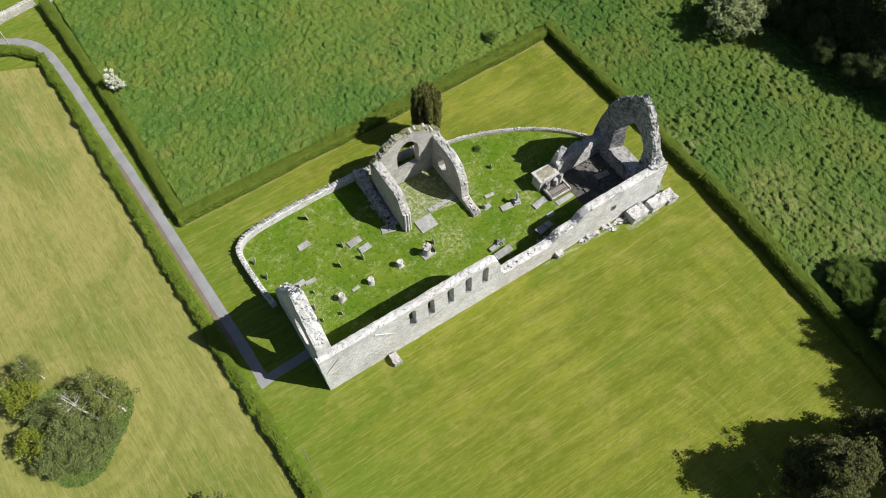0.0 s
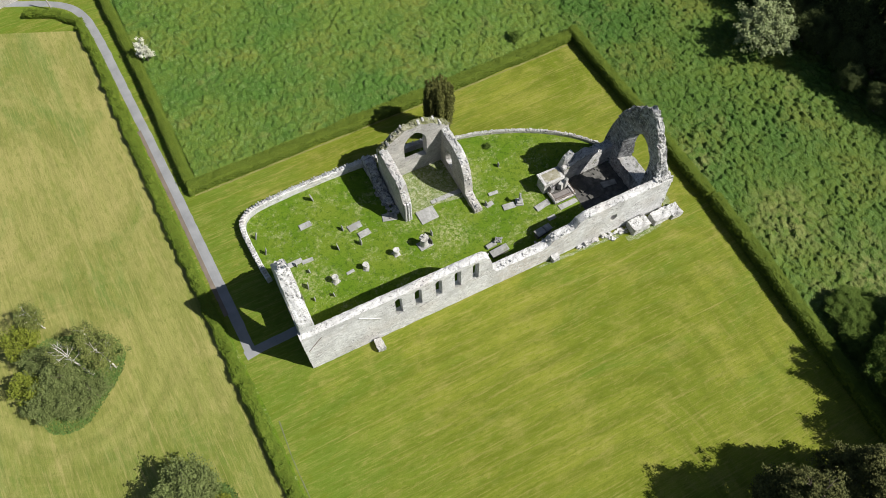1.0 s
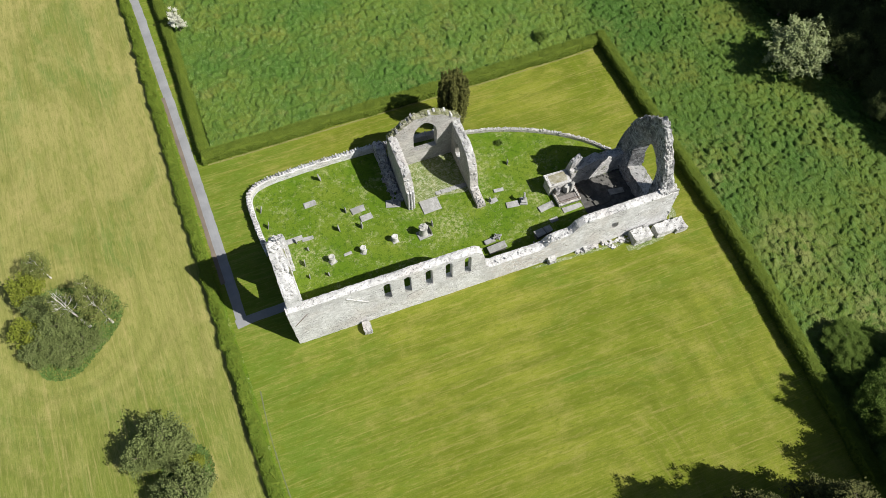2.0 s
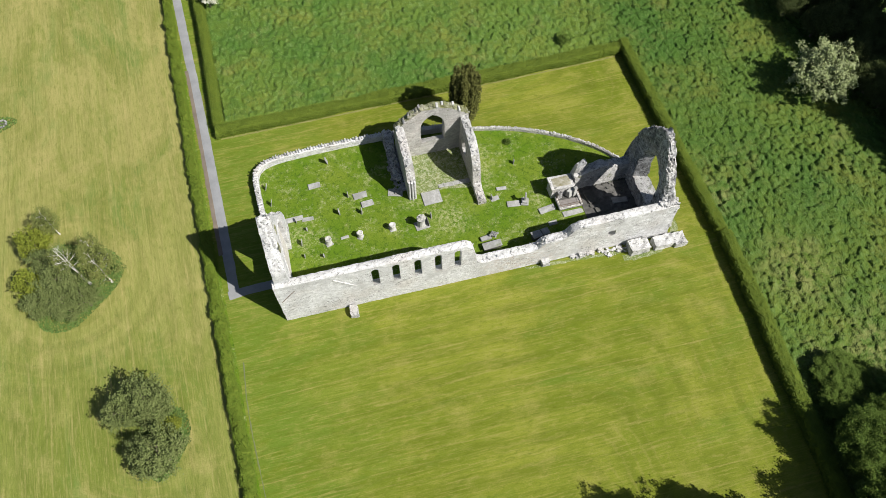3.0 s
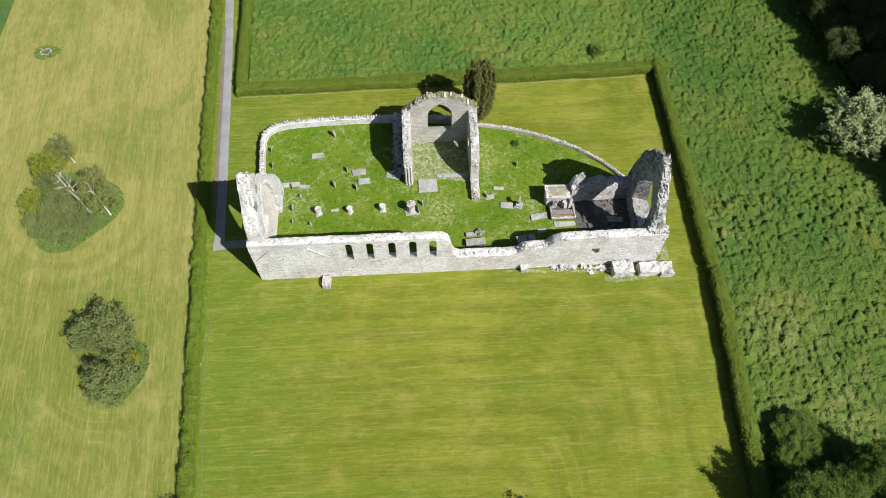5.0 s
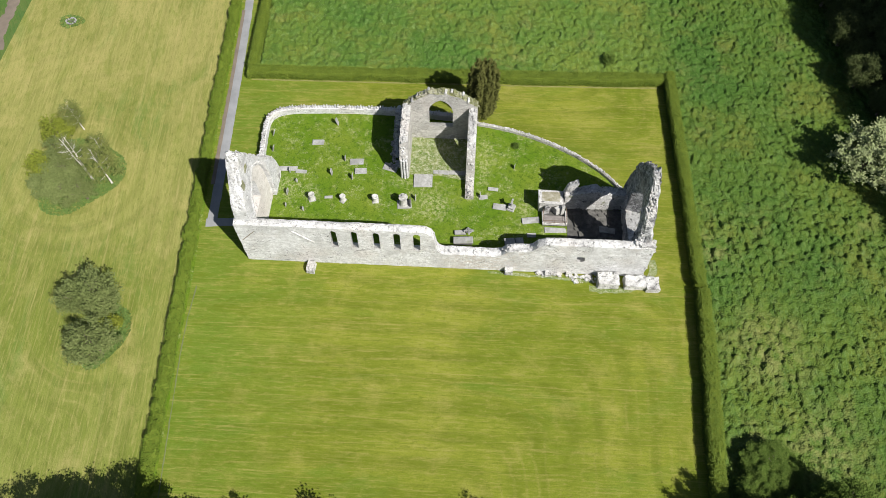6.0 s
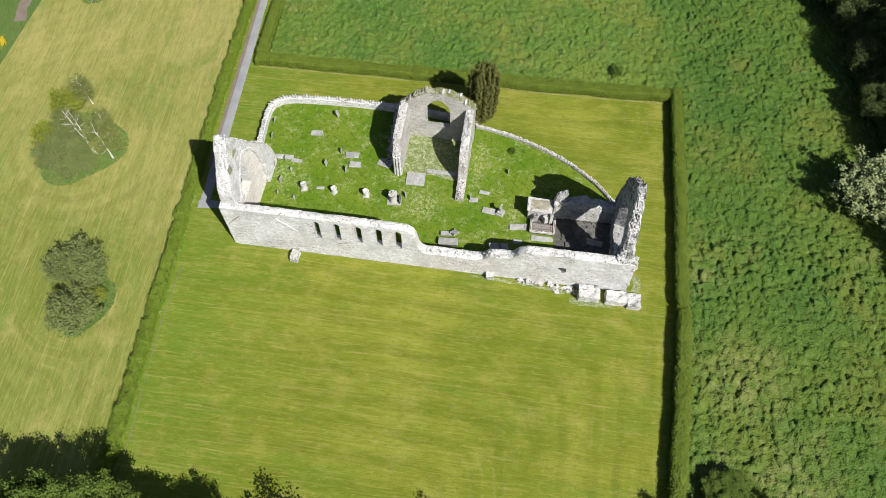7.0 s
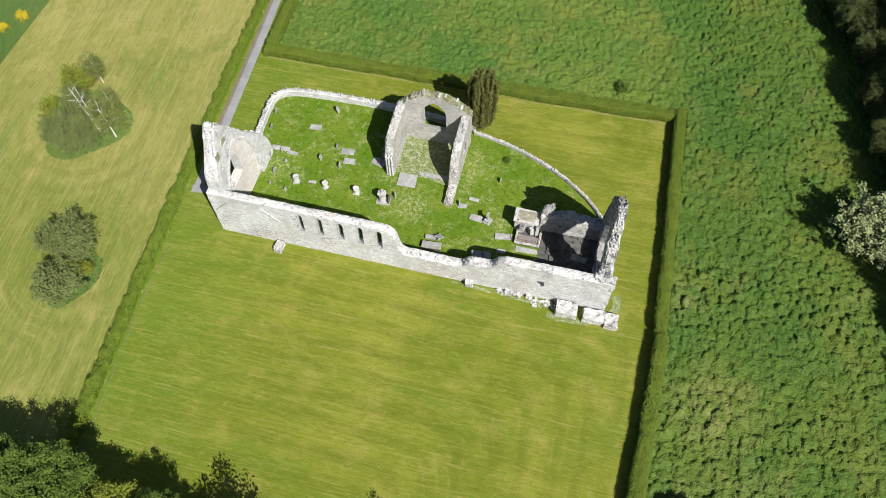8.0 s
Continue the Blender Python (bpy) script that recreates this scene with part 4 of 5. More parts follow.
shrub = make_tree("golden_shrub", "rounded golden-green shrub on the meadow island", "shrub", trunk_mesh(2.2, 0.12, 7, 1.3, 57, 0, 0.1), BARK,
                  [(0, 0, 1.7, 1.5, 1.5, 1.5), (0.7, -0.6, 1.3, 1.0, 1.0, 1.1)], 120, 22, 0.34, GOLD_LEAF, 0.10, 58, 0.22, 0.5)
put(shrub, -29.2, 11.2, 0, 1.15, 1.4)
tagged(shrub, group="golden shrubs")
again(shrub, -29.0, 17.0, 80, 1.15, 1.5)
again(shrub, -14.3, -10.2, 80, 0.75, 0.8, "small golden-green shrub under the trees")
bush = make_tree("round_tree", "small bushy tree with grey-green leaves", "tree", trunk_mesh(3.8, 0.16, 14, 2.0, 59, 0, 0.15), BARK,
                 [(0, 0, 2.9, 2.0, 2.0, 1.9), (1.0, -0.7, 2.3, 1.3, 1.3, 1.4), (-0.9, 0.8, 2.2, 1.3, 1.3, 1.5)], 150, 30, 0.40, OLIVE_LEAF, 0.095, 60, 0.32, 0.5)
put(bush, -25.2, 10.4, 10, 1.0, 1.15)
for x, y, turn, size, tall in ((-27.6, 8.8, 100, 0.9, 0.85), (-25.3, 7.7, 160, 0.95, 0.9), (-27.6, 13.7, 280, 0.8, 0.9), (-22.9, 7.9, 40, 0.85, 0.95), (-26.2, 12.6, 320, 0.75, 0.8), (-29.6, 9.2, 210, 0.45, 0.5)):
    again(bush, x, y, turn, size, tall)
for x, y, turn, size, tall in ((-18.7, -7.9, 10, 0.85, 1.1), (-15.9, -6.9, 190, 1.15, 1.35), (-14.7, -13.2, 70, 1.2, 1.2), (-16.6, -12.2, 250, 0.75, 0.9), (-15.4, -8.5, 130, 0.8, 0.9)):
    again(bush, x, y, turn, size, tall, "grey-green rounded tree in the meadow")

# blossoming hawthorns
may = make_tree("hawthorn_tree", "white-blossomed hawthorn at the pasture's edge", "tree", trunk_mesh(4.2, 0.22, 12, 2.6, 61, 0, 0.15), BARK,
                [(0, 0, 3.1, 3.0, 3.0, 2.4)], 300, 46, 0.34, MAY_LEAF, 0.12, 62, 0.42, 0.8)
put(may, 79.8, 17.6, 0, 1.38, 1.25)
sapling = make_tree("hawthorn_sapling", "small white-flowering sapling in the rough grass", "tree", trunk_mesh(2.6, 0.07, 8, 0.9, 63, 0, 0.2), BARK,
                    [(0, 0, 2.0, 0.75, 0.75, 1.7)], 46, 14, 0.24, WHITE_BLOSSOM, 0.13, 64, 0.4, 0.8)
put(sapling, -4.3, 56.4, 0, 1.2)

# broadleaf and conifer trees round the south end
oak = make_tree("oak_tree", "full-crowned green broadleaf tree", "tree", trunk_mesh(7.5, 0.4, 14, 4.2, 65, 0, 0.25), BARK,
                [(0, 0, 6.6, 3.9, 3.9, 3.2), (1.8, 0.6, 5.6, 2.6, 2.6, 2.2), (-1.6, -1.0, 5.6, 2.6, 2.6, 2.2)], 820, 62, 0.52, OAK_LEAF, 0.105, 66, 0.12, 0.45)
put(oak, -2.6, -34.6, 0, 1.0)
tagged(oak, group="broadleaf trees on the south side")
for x, y, turn, size in ((8.9, -35.4, 130, 0.8), (11.8, -35.4, 20, 0.55), (-10.0, -36.5, 210, 1.1), (57.2, -30.5, 30, 0.78), (55.6, -38.2, 70, 0.95), (61.5, -29.0, 80, 0.6), (66.0, -27.0, 140, 0.7), (61.0, -38.5, 250, 1.05), (70.5, -33.0, 15, 0.9)):
    again(oak, x, y, turn, size)
again(oak, 60.4, -22.6, 140, 0.66, 0.27, "low spreading green bush beside the hedge")
again(oak, 58.6, -25.6, 20, 0.55, 0.27, "low spreading green bush beside the hedge")
fir = make_tree("conifer_tree", "dark rugged conifer with drooping boughs", "tree", trunk_mesh(14.0, 0.45, 22, 4.0, 67, 0, 0.15), BARK,
                [(0, 0, 4.5, 3.9, 3.9, 2.6), (0, 0, 8.0, 3.2, 3.2, 2.8), (0.2, 0, 11.2, 2.1, 2.1, 2.6)], 760, 56, 0.48, FIR_LEAF, 0.12, 68, 0.1, 0.5)
put(fir, 36.8, -36.6, 0, 0.95, 0.85)
again(fir, 44.6, -38.0, 100, 0.95, 0.85)
again(fir, 27.0, -44.0, 200, 0.9)
again(fir, 47.5, -43.0, 60, 0.9, 0.8)
light = make_tree("ash_tree", "young broadleaf tree with yellow-green leaves", "tree", trunk_mesh(5.0, 0.2, 10, 2.2, 76, 0, 0.2), BARK,
                  [(0, 0, 4.6, 2.2, 2.2, 2.4)], 300, 44, 0.45, GOLD_LEAF, 0.10, 77, 0.15, 0.4)
put(light, 3.4, -34.6, 0, 1.05)
again(birch, 19.8, -36.2, 30, 1.7, 1.7, "tall sparse birch at the lawn's south edge")

# dark woodland along the east side
wood = make_tree("woodland_tree", "dark dense woodland tree", "tree", trunk_mesh(8.0, 0.35, 12, 3.6, 69, 0, 0.2), BARK,
                 [(0, 0, 5.6, 3.8, 3.8, 3.8)], 460, 44, 0.65, WOOD_LEAF, 0.14, 70, 0.3, 0.45)
put(wood, 86.0, 26.0, 0, 0.65)
tagged(wood, group="woodland trees")
random.seed(71)
for y in range(-60, 120, 4):
    for k in range(4):
        if (y, k) != (24, 0):
            size = (rnd(0.45, 0.65), rnd(0.7, 0.9), rnd(0.9, 1.15), rnd(0.9, 1.15))[k]
            # back two rows, mostly out of view, stretched tall to shade the front
            again(wood, 86.0 + 0.3 * max(0, 2 - y) - 0.2 * max(0, y - 20) + 4.8 * k + rnd(-1.2, 1.2), y + rnd(-1.5, 1.5), rnd(0, 360), size, size * (1.0 if k < 2 else 1.95))

# small bushes and gorse
low_bush = make_tree("bush", "small dark bush in the rough pasture", "shrub", trunk_mesh(1.0, 0.05, 6, 0.7, 72, 0, 0.1), BARK,
                     [(0, 0, 0.7, 0.9, 0.9, 0.7)], 50, 14, 0.3, OAK_LEAF, 0.1, 73)
put(low_bush, 47.3, 35.6)
for x, y, s in ((44.9, 3.2, 0.35), (6.2, 3.2, 0.6), (33.5, 19.2, 0.5)):
    again(low_bush, x, y, 30 * x, s, s, "small weedy clump in the churchyard grass")
gorse = make_tree("gorse_bush", "small gorse bush in full yellow flower", "shrub", trunk_mesh(0.8, 0.05, 6, 0.6, 74, 0, 0.1), BARK,
                  [(0, 0, 0.6, 0.9, 0.9, 0.6)], 40, 12, 0.3, GORSE_LEAF, 0.1, 75)
put(gorse, -45.2, 28.4)
again(gorse, -46.8, 25.6, 90, 0.8)


def island():
    """The unmown patch under the birches."""
    g = np.random.default_rng(5)
    verts, faces = [], []
    for cx, cy, rx, ry, n in ((-25.3, 11.6, 5.6, 6.0, 14000), (-15.2, -10.6, 2.6, 4.3, 6000), (-35.3, 40.1, 1.9, 1.4, 700)):
        for _ in range(n):
            a, r = g.uniform(0, 2 * math.pi), math.sqrt(g.uniform(0, 1))
            wob = 1 + 0.12 * math.sin(3 * a + 1)
            x, y = cx + rx * r * wob * math.cos(a), cy + ry * r * wob * math.sin(a)
            t, h = g.uniform(0, 6.28), g.uniform(0.08, 0.22)
            i = len(verts)
            w = g.uniform(0.06, 0.14)
            lx, ly = g.normal(0, 0.16, 2)
            verts += [(x - w * math.cos(t), y - w * math.sin(t), 0), (x + w * math.cos(t), y + w * math.sin(t), 0), (x + lx, y + ly, h)]
            faces.append((i, i + 1, i + 2))
    return tagged(hang("long_grass", from_arrays("long_grass", verts, faces, ISLAND), None), "unmown green grass under the meadow trees", "grass", kind="stuff")


ISLAND = leaf_paint("island_grass", (0.092, 0.155, 0.034), (0.128, 0.185, 0.050), (0.075, 0.135, 0.030))
island()


# ---- rough pasture ----
def tussocks():
    """Lumpy long grass over the two pastures, with bent blades on it."""
    g = np.random.default_rng(9)

    def lump(x, y):
        q = Vector((x, y, 0))
        rank = 0.95 + 0.3 * noise.noise(q * 0.09)
        east = 0.88 + 0.2 * min(1.0, max(0.0, (x - 50) / 10))
        w = q + 0.55 * noise.noise_vector(q * 0.7)
        apart, middles = noise.voronoi(Vector((w.x * 1.25 + w.y * 0.45, w.y * 1.05 - w.x * 0.35, 0)))
        tuft = 0.75 + 0.7 * noise.noise(middles[0] * 3.7)
        dome = max(0.0, 1.0 - (apart[0] / 0.95) ** 1.5)
        fine = noise.noise(Vector((q.x * 2.4 + q.y, q.y * 2.0 - q.x, 4.0))) + 0.6 * noise.noise(q * 5.0)
        return 0.12 + rank * east * (0.52 * dome * tuft + 0.13 * fine) + 0.10 * noise.noise(q * 0.25)

    for name, x0, x1, y0, y1 in (("pasture_north", -4.4, 57.0, 32.3, 92.0), ("pasture_east", 56.8, 96.0, -46.0, 92.0)):
        step = 0.17 if x0 > 50 else 0.2
        nx, ny = int((x1 - x0) / step), int((y1 - y0) / step)
        verts, faces = [], []
        for j in range(ny + 1):
            y = y0 + j * step
            slide = 0.05 * min(0, y) if x0 > 50 else -0.045 * max(0, y - 33)
            for i in range(nx + 1):
                x = x0 + i * step + slide * (1 - i / nx)
                rim = j in (0, ny) or i == (nx if x0 > 50 else 0) or (i == 0 and y < 34)
                h = -0.02 if rim else max(0.02, lump(x, y))
                lean = 0.0 if rim else h
                verts.append((x - 0.4 * lean, y + 0.36 * lean, h))
        for j in range(ny):
            for i in range(nx):
                a = j * (nx + 1) + i
                faces.append((a, a + 1, a + nx + 2, a + nx + 1))
        tagged(hang(name, from_arrays(name, verts, faces, ROUGH), None, smooth=True), "long tussocky unmown pasture grass", "grass", kind="stuff")
        count = int((x1 - x0) * (y1 - y0) * 2)
        picks = g.integers(0, len(verts), count)
        spots = [(verts[k][0], verts[k][1], verts[k][2] + 0.03, 0.2, 1) for k in picks if verts[k][2] > 0.3]
        lv, lf = leaf_arrays(spots, 0.14, 3.0, 0.3, 11)
        tagged(hang("pasture_leaves", from_arrays("pasture_leaves", lv, lf, ROUGH_LEAF), None), "leaf tips of long pasture grass and nettles", "grass", kind="stuff")


tussocks()
# ---- graves and stones in the churchyard ----
def ledger(x, y, wide, deep, turn=0.0, tall=0.14, material=SLAB, label="flat grey limestone grave slab lying in the grass"):
    random.seed(int(x * 10 + y))
    bm = bmesh.new()
    add_box(bm, (-wide / 2, -deep / 2, -0.05), (wide / 2, deep / 2, tall), 0.03, 0.06)
    ob = tagged(part("grave_slab", bm, material), label, "grave slab", "flat grave slabs")
    ob.matrix_basis = pose(x, y, 0.05, rnd(-2, 2), rnd(-2, 2), turn)
    return ob


def headstone(x, y, wide, tall, thick, turn, lean, material=SLAB, round_top=True, label="small upright weathered headstone"):
    bm = bmesh.new()
    n = 7 if round_top else 1
    outline = [(-wide / 2, -0.2), (wide / 2, -0.2)]
    shoulder = tall - (wide * 0.22 if round_top else 0.04)
    for i in range(n + 1):
        a = math.pi * i / n
        outline.append((wide / 2 * math.cos(a), shoulder + (tall - shoulder) * (math.sin(a) if round_top else 1)))
    front = [bm.verts.new((u, -thick / 2, v)) for u, v in outline]
    back = [bm.verts.new((u, thick / 2, v)) for u, v in outline]
    bm.faces.new(front)
    bm.faces.new(back[::-1])
    for i in range(len(front)):
        j = (i + 1) % len(front)
        bm.faces.new([front[j], front[i], back[i], back[j]])
    bmesh.ops.recalc_face_normals(bm, faces=bm.faces)
    bmesh.ops.bevel(bm, geom=list(bm.edges), offset=0.015, segments=1, affect="EDGES")
    ob = tagged(part("headstone", bm, material), label, "headstone", "small headstones")
    ob.matrix_basis = pose(x, y, 0.05, lean, 0, turn)
    return ob


def pedestal(x, y, size, turn):
    """A worn carved stone: a rough foot, a tapering shaft and a thick rounded cap."""
    random.seed(int(10 * x))
    root = tagged(new("carved_stone"), "worn pale carved pillar stone with a rounded cap", "carved stone", "pale pillar stones")
    bm = bmesh.new()
    add_box(bm, (-0.46, -0.42, -0.1), (0.46, 0.42, 0.12), 0.05, 0.05)
    part("foot", bm, SLAB, root)
    bm = bmesh.new()
    lathe(bm, [(0.42, 0.1), (0.38, 0.3), (0.35, 0.6), (0.37, 0.9)], n=12, uneven=0.05)
    part("shaft", bm, CARVED, root)
    bm = bmesh.new()
    lathe(bm, [(0.36, 0.88), (0.42, 0.95), (0.43, 1.05), (0.36, 1.12), (0.2, 1.06)], n=14, uneven=0.04)
    part("cap", bm, CARVED, root, "round pale cap")
    root.matrix_basis = Matrix.LocRotScale((x, y, 0.05), Euler((radians(rnd(-4, 4)), radians(rnd(-4, 4)), radians(turn))), (size, size, size))
    return root


def ring_cross(bm, centre, arm, thick, ring=0.62):
    """A ringed cross head standing in the x-z plane."""
    c = Vector(centre)
    for dx, dz in ((1, 0), (-1, 0), (0, 1), (0, -1)):
        w = 0.17 * arm
        if dx:
            add_box(bm, c + Vector((min(0, dx * arm), -thick / 2, -w)), c + Vector((max(0, dx * arm), thick / 2, w)), 0.02)
        else:
            add_box(bm, c + Vector((-w, -thick / 2, min(0, dz * arm))), c + Vector((w, thick / 2, max(0, dz * arm))), 0.02)
    n = 20
    r0, r1 = ring * arm - 0.08 * arm, ring * arm + 0.08 * arm
    loops = []
    for r, y in ((r0, -0.35), (r1, -0.35), (r1, 0.35), (r0, 0.35)):
        loops.append([bm.verts.new(c + Vector((r * math.cos(2 * math.pi * i / n), y * thick, r * math.sin(2 * math.pi * i / n)))) for i in range(n)])
    for k in range(4):
        for i in range(n):
            bm.faces.new([loops[k][i], loops[k][(i + 1) % n], loops[(k + 1) % 4][(i + 1) % n], loops[(k + 1) % 4][i]])


def monument():
    root = tagged(new("grave_monument"), "large pale drum monument with a broken flared head", "monument")
    bm = bmesh.new()
    add_box(bm, (-0.85, -0.7, -0.1), (1.0, 0.62, 0.12), 0.04, 0.03)
    part("base_slab", bm, SLAB, root, "flat grey base slab")
    bm = bmesh.new()
    lathe(bm, [(0.60, 0.1), (0.52, 0.35), (0.47, 0.8), (0.46, 1.4)], n=14, uneven=0.03)
    part("shaft", bm, CARVED, root)
    bm = bmesh.new()
    lathe(bm, [(0.46, 1.38), (0.54, 1.5), (0.60, 1.72), (0.52, 1.76), (0.25, 1.62)], n=16, uneven=0.04)
    cap = part("flared_cap", bm, CARVED, root, "wide flared pale cap")
    bm = bmesh.new()
    add_rock(bm, (-0.36, 0.12, 1.6), (0.24, 0.34, 0.3), 0.3)
    part("broken_rim", bm, CARVED, cap)
    bm = bmesh.new()
    add_rock(bm, (0.34, 0.1, 1.6), (0.24, 0.4, 0.34), 0.1)
    part("broken_rim", bm, CARVED, cap)
    bm = bmesh.new()
    add_box(bm, (-0.13, -0.15, 1.6), (0.13, 0.15, 2.15), 0.03, 0.02)
    add_box(bm, (-0.34, -0.12, 1.75), (0.34, 0.12, 1.98), 0.03, 0.02)
    part("cross_stump", bm, CARVED, root, "worn stump of a pale cross")
    bm = bmesh.new()
    add_box(bm, (0.78, -0.55, 0.05), (0.95, 0.55, 0.95), 0.03, 0.03)
    part("side_stone", bm, DARK_SLAB, root, "dark upright stone on the base")
    root.matrix_basis = pose(18.8, 9.1, 0.05, 0, 0, 6)


def standing_cross():
    root = tagged(new("stone_cross"), "dark weathered stone cross on a stepped base", "grave cross")
    for name, low, high in (("step", (-0.55, -0.5, -0.1), (0.55, 0.5, 0.25)), ("step", (-0.4, -0.36, 0.25), (0.4, 0.36, 0.55)), ("shaft", (-0.14, -0.12, 0.55), (0.14, 0.12, 1.35))):
        bm = bmesh.new()
        add_box(bm, low, high, 0.03, 0.01)
        part(name, bm, SLAB, root)
    bm = bmesh.new()
    ring_cross(bm, (0, 0, 1.65), 0.42, 0.2)
    part("cross_head", bm, SLAB, root)
    root.matrix_basis = pose(32.9, 9.2, 0.05, 0, 0, 70)


def fallen_cross():
    chest = tagged(new("chest_tomb"), "low stone chest tomb behind the broken nave wall", "tomb")
    bm = bmesh.new()
    add_box(bm, (-1.15, -0.42, 0), (1.15, 0.42, 0.5), 0.03, 0.02)
    part("chest", bm, DARK_SLAB, chest)
    bm = bmesh.new()
    add_box(bm, (-1.25, -0.5, 0.5), (1.25, 0.5, 0.64), 0.03, 0.02)
    part("lid", bm, SLAB, chest)
    chest.matrix_basis = pose(26.8, 3.75, 0.05, 0, 0, 4)
    broken = tagged(new("chest_tomb"), "dark broken chest tomb in the shade of the nave wall", "tomb")
    bm = bmesh.new()
    add_box(bm, (-1.1, -0.4, 0), (1.1, 0.4, 0.85), 0.04, 0.05)
    part("chest", bm, DARK_SLAB, broken)
    for low, high in (((-1.2, -0.5, 0.85), (0.1, 0.5, 1.0)), ((0.2, -0.5, 0.82), (1.2, 0.45, 0.96))):
        bm = bmesh.new()
        add_box(bm, low, high, 0.03, 0.05)
        part("lid_piece", bm, SLAB, broken, "cracked grey half of the lid")
    broken.matrix_basis = pose(33.2, 3.7, 0.05, 0, 0, 9)
    ob = new("fallen_cross")
    tagged(ob, "broken ringed cross lying on its shaft in the grass", "grave cross")
    bm = bmesh.new()
    add_box(bm, (-0.95, -0.3, 0.0), (0.5, 0.3, 0.32), 0.04, 0.02)
    part("shaft", bm, SLAB, ob)
    bm = bmesh.new()
    ring_cross(bm, (0, 0, 0), 0.62, 0.26)
    bmesh.ops.rotate(bm, verts=bm.verts, cent=(0, 0, 0), matrix=Matrix.Rotation(radians(70), 3, "X"))
    bmesh.ops.translate(bm, verts=bm.verts, vec=(0.85, 0, 0.5))
    part("cross_head", bm, SLAB, ob)
    ob.matrix_basis = pose(26.6, 5.1, 0.05, 0, 0, 6)


def railed_tomb():
    """The family vault: a stone block with a flat mossy top, a railed plot before it and a tall broken slab beside."""
    random.seed(81)
    vault = tagged(new("railed_vault"), "stone grave vault with a mossy top and a railed plot", "tomb")
    bm = bmesh.new()
    add_box(bm, (36.4, 8.9, -0.1), (39.2, 10.6, 2.05), 0.04, 0.04)
    part("block", bm, STONE_TOP, vault)
    bm = bmesh.new()
    add_box(bm, (36.2, 8.75, 2.05), (39.4, 10.8, 2.3), 0.05, 0.05)
    part("top_slab", bm, STONE_TOP, vault, "pale stone rim of the vault's top")
    bm = bmesh.new()
    add_box(bm, (36.6, 9.05, 2.1), (39.0, 10.45, 2.37), 0.06, 0.03)
    part("moss_bed", bm, MOSSY, vault, "brown moss grown over the top")
    bm = bmesh.new()
    add_box(bm, (36.9, 6.75, -0.1), (40.0, 8.8, 0.3), 0.04, 0.02)
    part("plinth", bm, FLAGS, vault)
    for low, high in (((36.85, 6.7, 0.3), (37.1, 8.75, 0.75)), ((39.8, 6.7, 0.3), (40.05, 8.75, 0.75)), ((37.1, 6.7, 0.3), (39.8, 6.95, 0.62))):
        bm = bmesh.new()
        add_box(bm, low, high, 0.03, 0.03)
        part("kerb", bm, STONE_TOP, vault)
    for i in range(5):
        bm = bmesh.new()
        add_box(bm, (37.15, 7.0 + 0.2 * i, 0.45), (39.75, 7.18 + 0.2 * i, 0.6 + 0.03 * (i % 2)), 0.015, 0.01)
        part("cover_board", bm, BROWN_COVER, vault, "grey-brown boards over the plot")
    bm = bmesh.new()
    for z in (0.75, 1.2):
        for a, b in (((36.95, 6.85), (39.9, 6.85)), ((39.9, 6.85), (39.95, 8.8)), ((36.95, 6.85), (36.95, 8.7))):
            add_tube(bm, (*a, z), (*b, z), 0.03, 0.03, 6)
    railing = part("railing", bm, IRON, vault, "rusted iron railing")
    for x, y in ((36.95, 6.85), (39.9, 6.85), (38.4, 6.85), (39.95, 8.8), (36.95, 8.7)):
        bm = bmesh.new()
        add_tube(bm, (x, y, 0.3), (x, y, 1.3), 0.035, 0.03, 6)
        part("post", bm, IRON, railing)
    bm = bmesh.new()
    add_rock(bm, (38.9, 8.55, 0.5), (0.9, 0.5, 1.3), 0.4)
    add_rock(bm, (39.4, 8.4, 0.5), (0.35, 0.4, 1.8), 0.2)
    part("carved_panel", bm, CARVED, vault, "broken pale carved panel")
    bm = bmesh.new()
    add_rock(bm, (37.4, 8.6, 0.5), (0.6, 0.5, 1.2), 0.1)
    part("carved_panel", bm, STONE_EAST, vault, "broken dark carved panel")
    bm = bmesh.new()
    add_box(bm, (39.3, 9.9, -0.1), (41.0, 10.75, 4.6), 0.05, 0.0)
    for v in bm.verts:
        f = max(0.0, v.co.z / 4.6)
        v.co.x += (0.35 if v.co.x < 40.1 else -0.1) * f * f
        v.co.z += 0.6 * (v.co.x - 40.1) * f
    bmesh.ops.subdivide_edges(bm, edges=bm.edges, cuts=4, use_grid_fill=True)
    for v in bm.verts:
        v.co = shake(shake(v.co, 0.22, 0.9), 0.12, 2.6)
    tagged(part("tall_slab", bm, STONE_TOP), "tall broken upright wall fragment beside the vault", "ruined wall", kind="structure")
    bm = bmesh.new()
    add_box(bm, (40.1, 1.3, -0.05), (47.2, 9.5, 0.10), 0, 0.0)
    tagged(part("chancel_floor", bm, FLAGS), "worn flagstone floor of the roofless chancel, coloured dark for its shade", "floor", kind="structure")
    bm = bmesh.new()
    for _ in range(60):
        s = rnd(0.1, 0.32)
        add_rock(bm, (rnd(40.4, 46.9), 9.5 - 4.5 * random.random() ** 2.2, 0.05), (s, s * rnd(0.6, 1.1), s * 0.8), rnd(0, 3))
    tagged(part("fallen_stones", bm, DARK_SLAB), "fallen rubble on the dark chancel floor", "rubble", kind="stuff")
